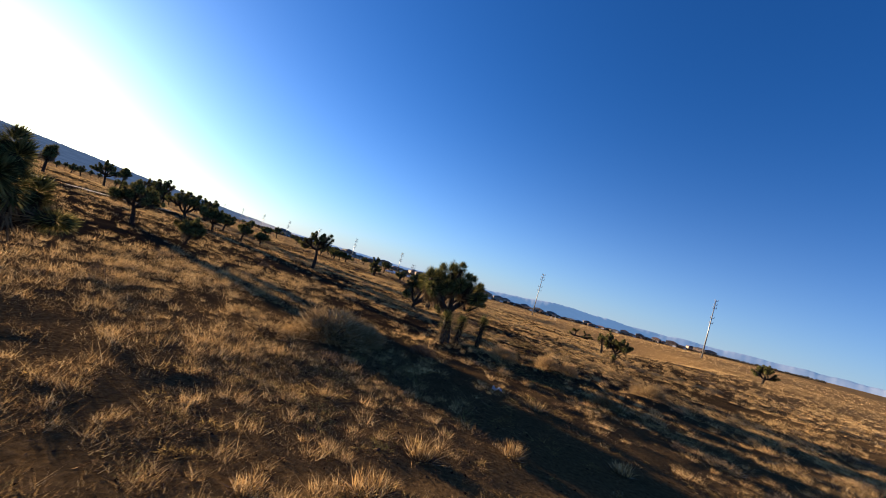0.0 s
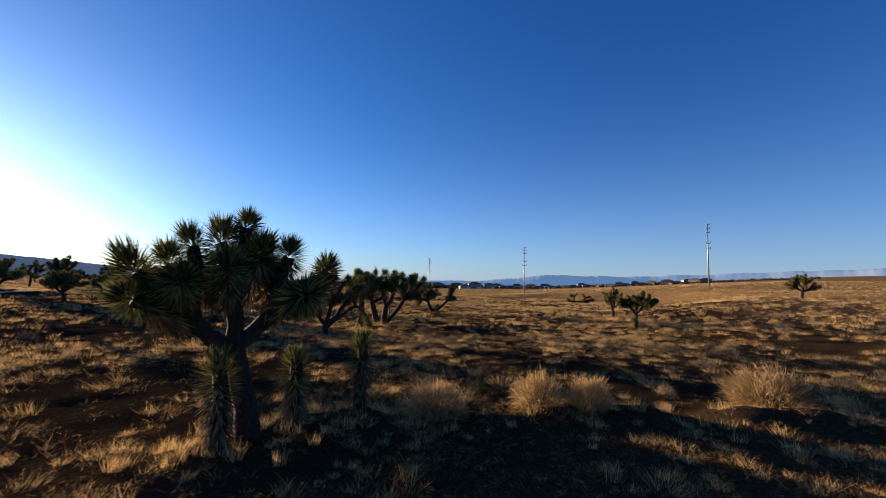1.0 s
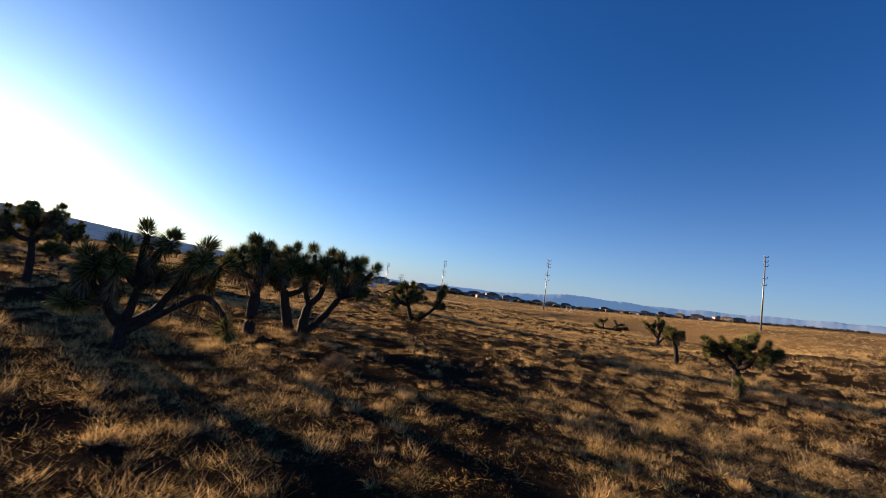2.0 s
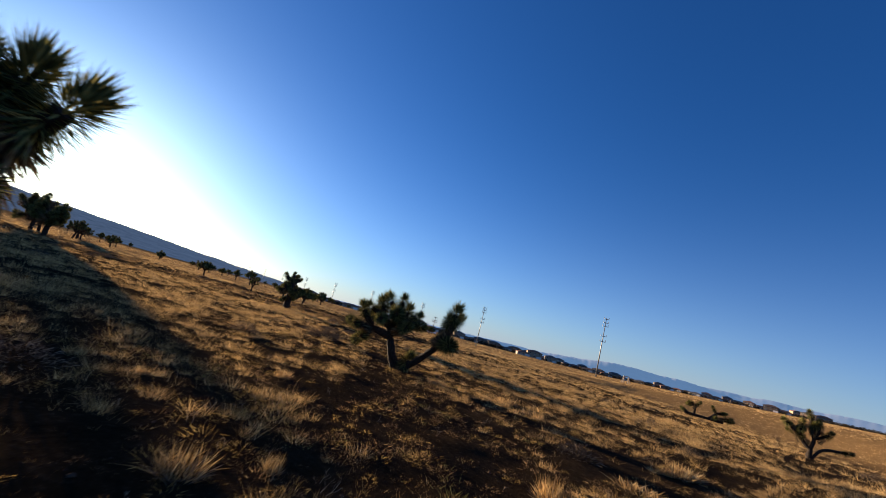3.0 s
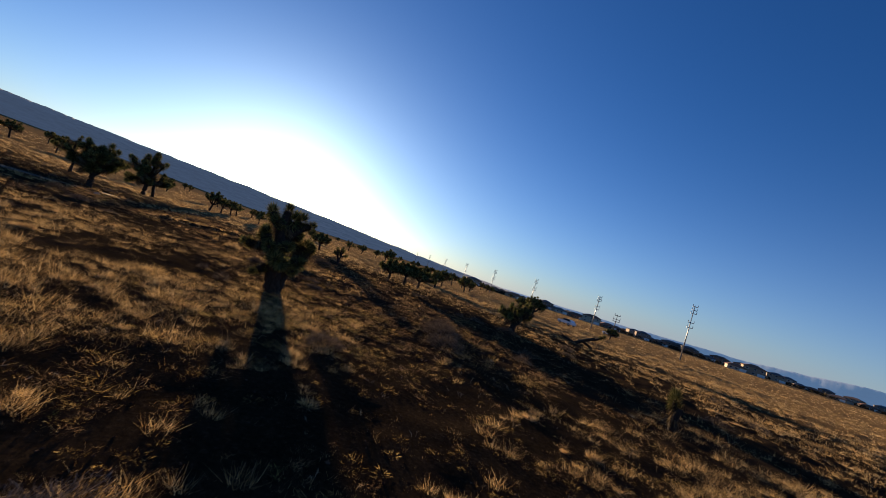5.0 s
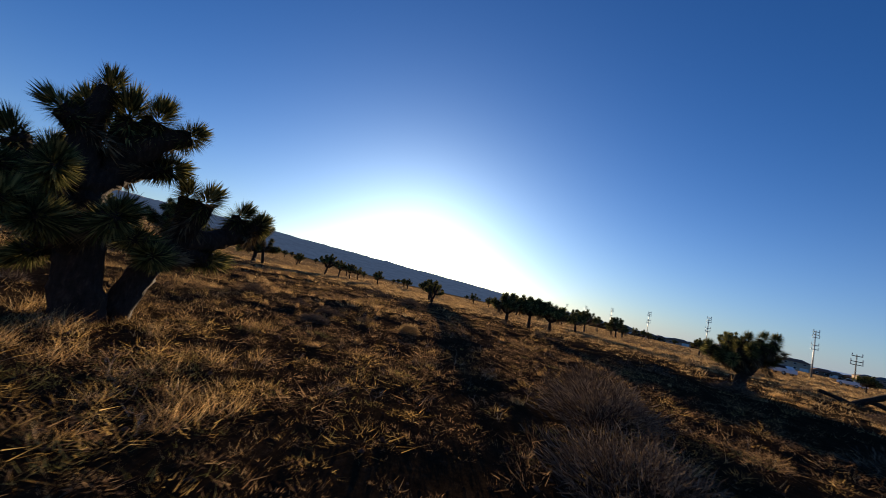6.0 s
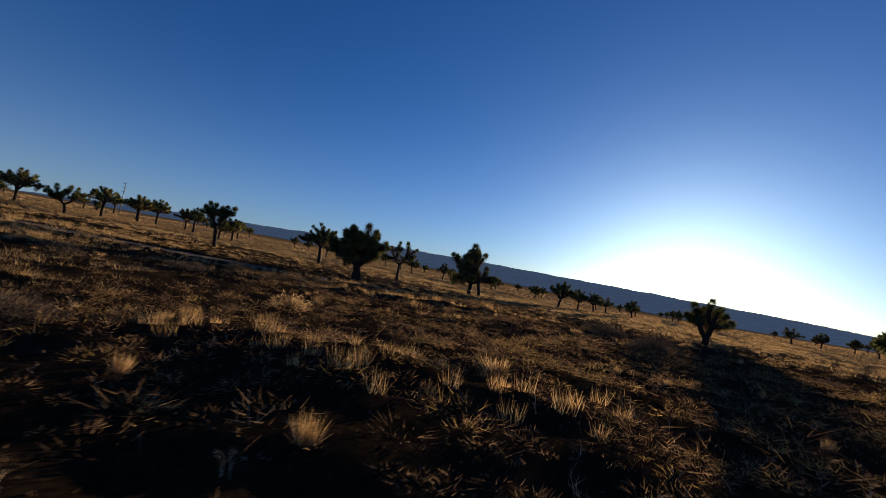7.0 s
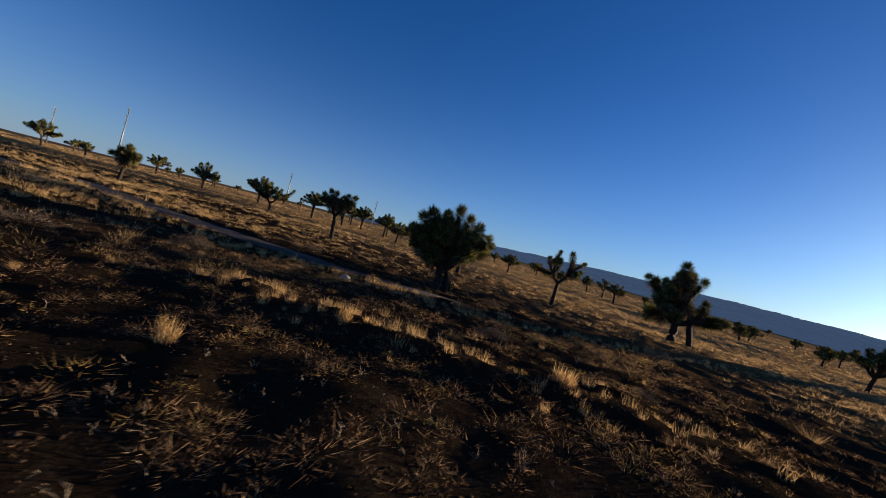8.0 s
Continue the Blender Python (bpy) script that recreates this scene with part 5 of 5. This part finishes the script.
def house(x, y, turn, w, d, storeys, wall, roof, seed):
    rng = random.Random(seed)
    h = 2.9 * storeys
    ob = new("house")
    ob.matrix_basis = pose(x, y, ground_z(x, y) - 0.3, 0, 0, turn)
    tagged(ob, ("two" if storeys == 2 else "one") + "-storey stucco house at the edge of town", "house", "houses of the town")
    part("wall", box_bm(w, d, h, (0, 0, h / 2)), wall, ob)
    part("roof", hip_roof(w, d, 2.1, 0.6), roof, ob, "", Matrix.Translation((0, 0, h)))
    for s in range(storeys):
        for k in range(3):
            px = (k - 1) * w * 0.31 + rng.uniform(-0.4, 0.4)
            if s == 0 and k == 2:
                part("garage_door", box_bm(min(4.6, w * 0.36), 0.12, 2.2, (px, -d / 2 - 0.03, 1.35)), TRIM, ob, "pale garage door")
                continue
            win = part("window", box_bm(1.7, 0.14, 1.4, (px, -d / 2 - 0.03, s * 2.9 + 1.8)), TRIM, ob)
            part("pane", box_bm(1.46, 0.06, 1.16, (px, -d / 2 - 0.1, s * 2.9 + 1.8)), PANE, win, "dark glass")
    return ob


rng = random.Random(5)
for k in range(64):
    a = 27.0 - 62.0 * (k + 0.5) / 64
    r = float(np.interp(a, [-43, -20, -5, 10, 27], [700, 660, 520, 450, 430])) + rng.uniform(-30, 60)
    x, y = -math.sin(radians(a)) * r, 60 + math.cos(radians(a)) * r
    house(x, y, a + rng.uniform(-25, 25), rng.uniform(11, 17), rng.uniform(9, 12), 1 if rng.random() < 0.65 else 2, rng.choice(STUCCO), rng.choice(ROOFS), k)
house(28.5, 468.0, 8, 12, 9, 1, STUCCO[1], ROOFS[2], 90)
house(39.5, 474.0, 4, 14, 10, 2, STUCCO[0], ROOFS[2], 91)

# dark hedges and street trees between the houses
hedge_verts, hedge_faces = [], []
for k in range(1700):
    a = rng.uniform(-45, 30)
    r = float(np.interp(a, [-43, -20, -5, 10, 27], [680, 640, 500, 435, 415])) + rng.uniform(-12, 90)
    cx, cy = -math.sin(radians(a)) * r, 60 + math.cos(radians(a)) * r
    size = rng.uniform(0.9, 2.3)
    cz = ramp_z(cx, cy) + size * 0.55
    for j in range(14):
        u, v = rng.uniform(0, 6.283), rng.uniform(-0.9, 1.0)
        p = Vector((cx + math.cos(u) * size * 1.2 * math.sqrt(1 - v * v), cy + math.sin(u) * size * 1.2 * math.sqrt(1 - v * v), cz + v * size * 0.8))
        i = len(hedge_verts)
        for _ in range(3):
            hedge_verts.append(p + Vector((rng.uniform(-1, 1), rng.uniform(-1, 1), rng.uniform(-0.7, 0.7))) * size * 0.75)
        hedge_faces.append((i, i + 1, i + 2))
far_hedges = new("far_hedges", mesh_from("far_hedges", hedge_verts, hedge_faces, leafy("far_foliage", [(0.0, (0.022, 0.02, 0.014)), (1.0, (0.075, 0.06, 0.038))], 0.1)))
tagged(far_hedges, "dark hedges and street trees among the houses", "hedge", kind="stuff")

# ---------------------------------------------------------------- cars on the road
WHITE = plain("white_car_paint", (0.8, 0.8, 0.79), 0.25, 0.0, 0.02)
RUBBER = plain("tyre_rubber", (0.02, 0.02, 0.02), 0.8)
CHROME = plain("wheel_metal", (0.5, 0.5, 0.5), 0.35, 0.8, 0.05)
LAMP = plain("headlamp_lens", (0.7, 0.7, 0.72), 0.15, 0.0, 0.02)


def profile_bm(outline, width, bevel):
    bm = bmesh.new()
    a = [bm.verts.new((px, -width / 2, pz)) for px, pz in outline]
    b = [bm.verts.new((px, width / 2, pz)) for px, pz in outline]
    bm.faces.new(a)
    bm.faces.new(b[::-1])
    for i in range(len(a)):
        j = (i + 1) % len(a)
        bm.faces.new((a[j], a[i], b[i], b[j]))
    bmesh.ops.recalc_face_normals(bm, faces=bm.faces[:])
    bmesh.ops.bevel(bm, geom=bm.edges[:], offset=bevel, segments=2, affect="EDGES")
    return bm


def car(x, y, turn, pickup, label):
    ob = new("pickup_truck" if pickup else "car")
    ob.matrix_basis = pose(x, y, ground_z(x, y), 0, 0, turn)
    tagged(ob, label, "car", "cars on the road")
    low = [(-2.6, 0.45), (2.6, 0.45), (2.65, 0.8), (2.5, 1.05), (1.3, 1.12), (-2.6, 1.12)]
    part("body", profile_bm(low, 1.9, 0.05), WHITE, ob)
    top = [(1.25, 1.1), (0.55, 1.75), (-0.75, 1.78), (-1.0, 1.1)] if pickup else [(1.3, 1.1), (0.5, 1.65), (-1.7, 1.68), (-2.35, 1.1)]
    cab = part("cabin", profile_bm(top, 1.7, 0.05), WHITE, ob)
    side = [(top[0][0] - 0.25, 1.18), (top[1][0] - 0.08, 1.64), (top[2][0] + 0.12, 1.66), (top[3][0] + 0.2, 1.18)]
    for s in (-1, 1):
        part("side_window", profile_bm(side, 0.03, 0.005), PANE, cab, "dark glass", Matrix.Translation((0, s * 0.86, 0)))
        part("headlight", box_bm(0.08, 0.4, 0.18, (2.62, s * 0.65, 0.85), 0.02), LAMP, ob, "clear headlight")
        for px in (-1.65, 1.65):
            m = pose(px, s * 0.86, 0.37, 90)
            bm = bmesh.new()
            bmesh.ops.create_cone(bm, cap_ends=True, segments=20, radius1=0.37, radius2=0.37, depth=0.24)
            bmesh.ops.bevel(bm, geom=bm.edges[:], offset=0.03, segments=1, affect="EDGES")
            wheel = part("wheel", bm, RUBBER, ob, "", m)
            bm = bmesh.new()
            bmesh.ops.create_cone(bm, cap_ends=True, segments=14, radius1=0.21, radius2=0.18, depth=0.27)
            part("rim", bm, CHROME, wheel, "metal rim")
    return ob


car(-23.7, 230.0, 149, True, "white pickup truck on the road before the town")
car(-29.5, 195.0, 150, False, "white car on the road before the town")

# ---------------------------------------------------------------- the pale trestle by the poles
frame_ob = new("trestle")
frame_ob.matrix_basis = pose(55.3, 217.8, ground_z(55.3, 217.8), 0, 0, 15)
tagged(frame_ob, "pale timber trestle with splayed legs standing on the plain", "trestle")
for ax, bx, dy in ((-2.2, -0.9, -0.6), (-0.6, -0.9, 0.6), (0.4, 0.9, -0.6), (2.2, 0.9, 0.6)):
    d = Vector((bx - ax, -dy, 2.6))
    part("leg", tube(0.16, 0.12, d.length, 8), PALE_TIMBER, frame_ob, "", Matrix.LocRotScale((ax, dy, -0.05), d.to_track_quat("Z", "Y"), None))
part("beam", box_bm(2.4, 0.3, 0.35, (0, 0, 2.6), 0.04), PALE_TIMBER, frame_ob)
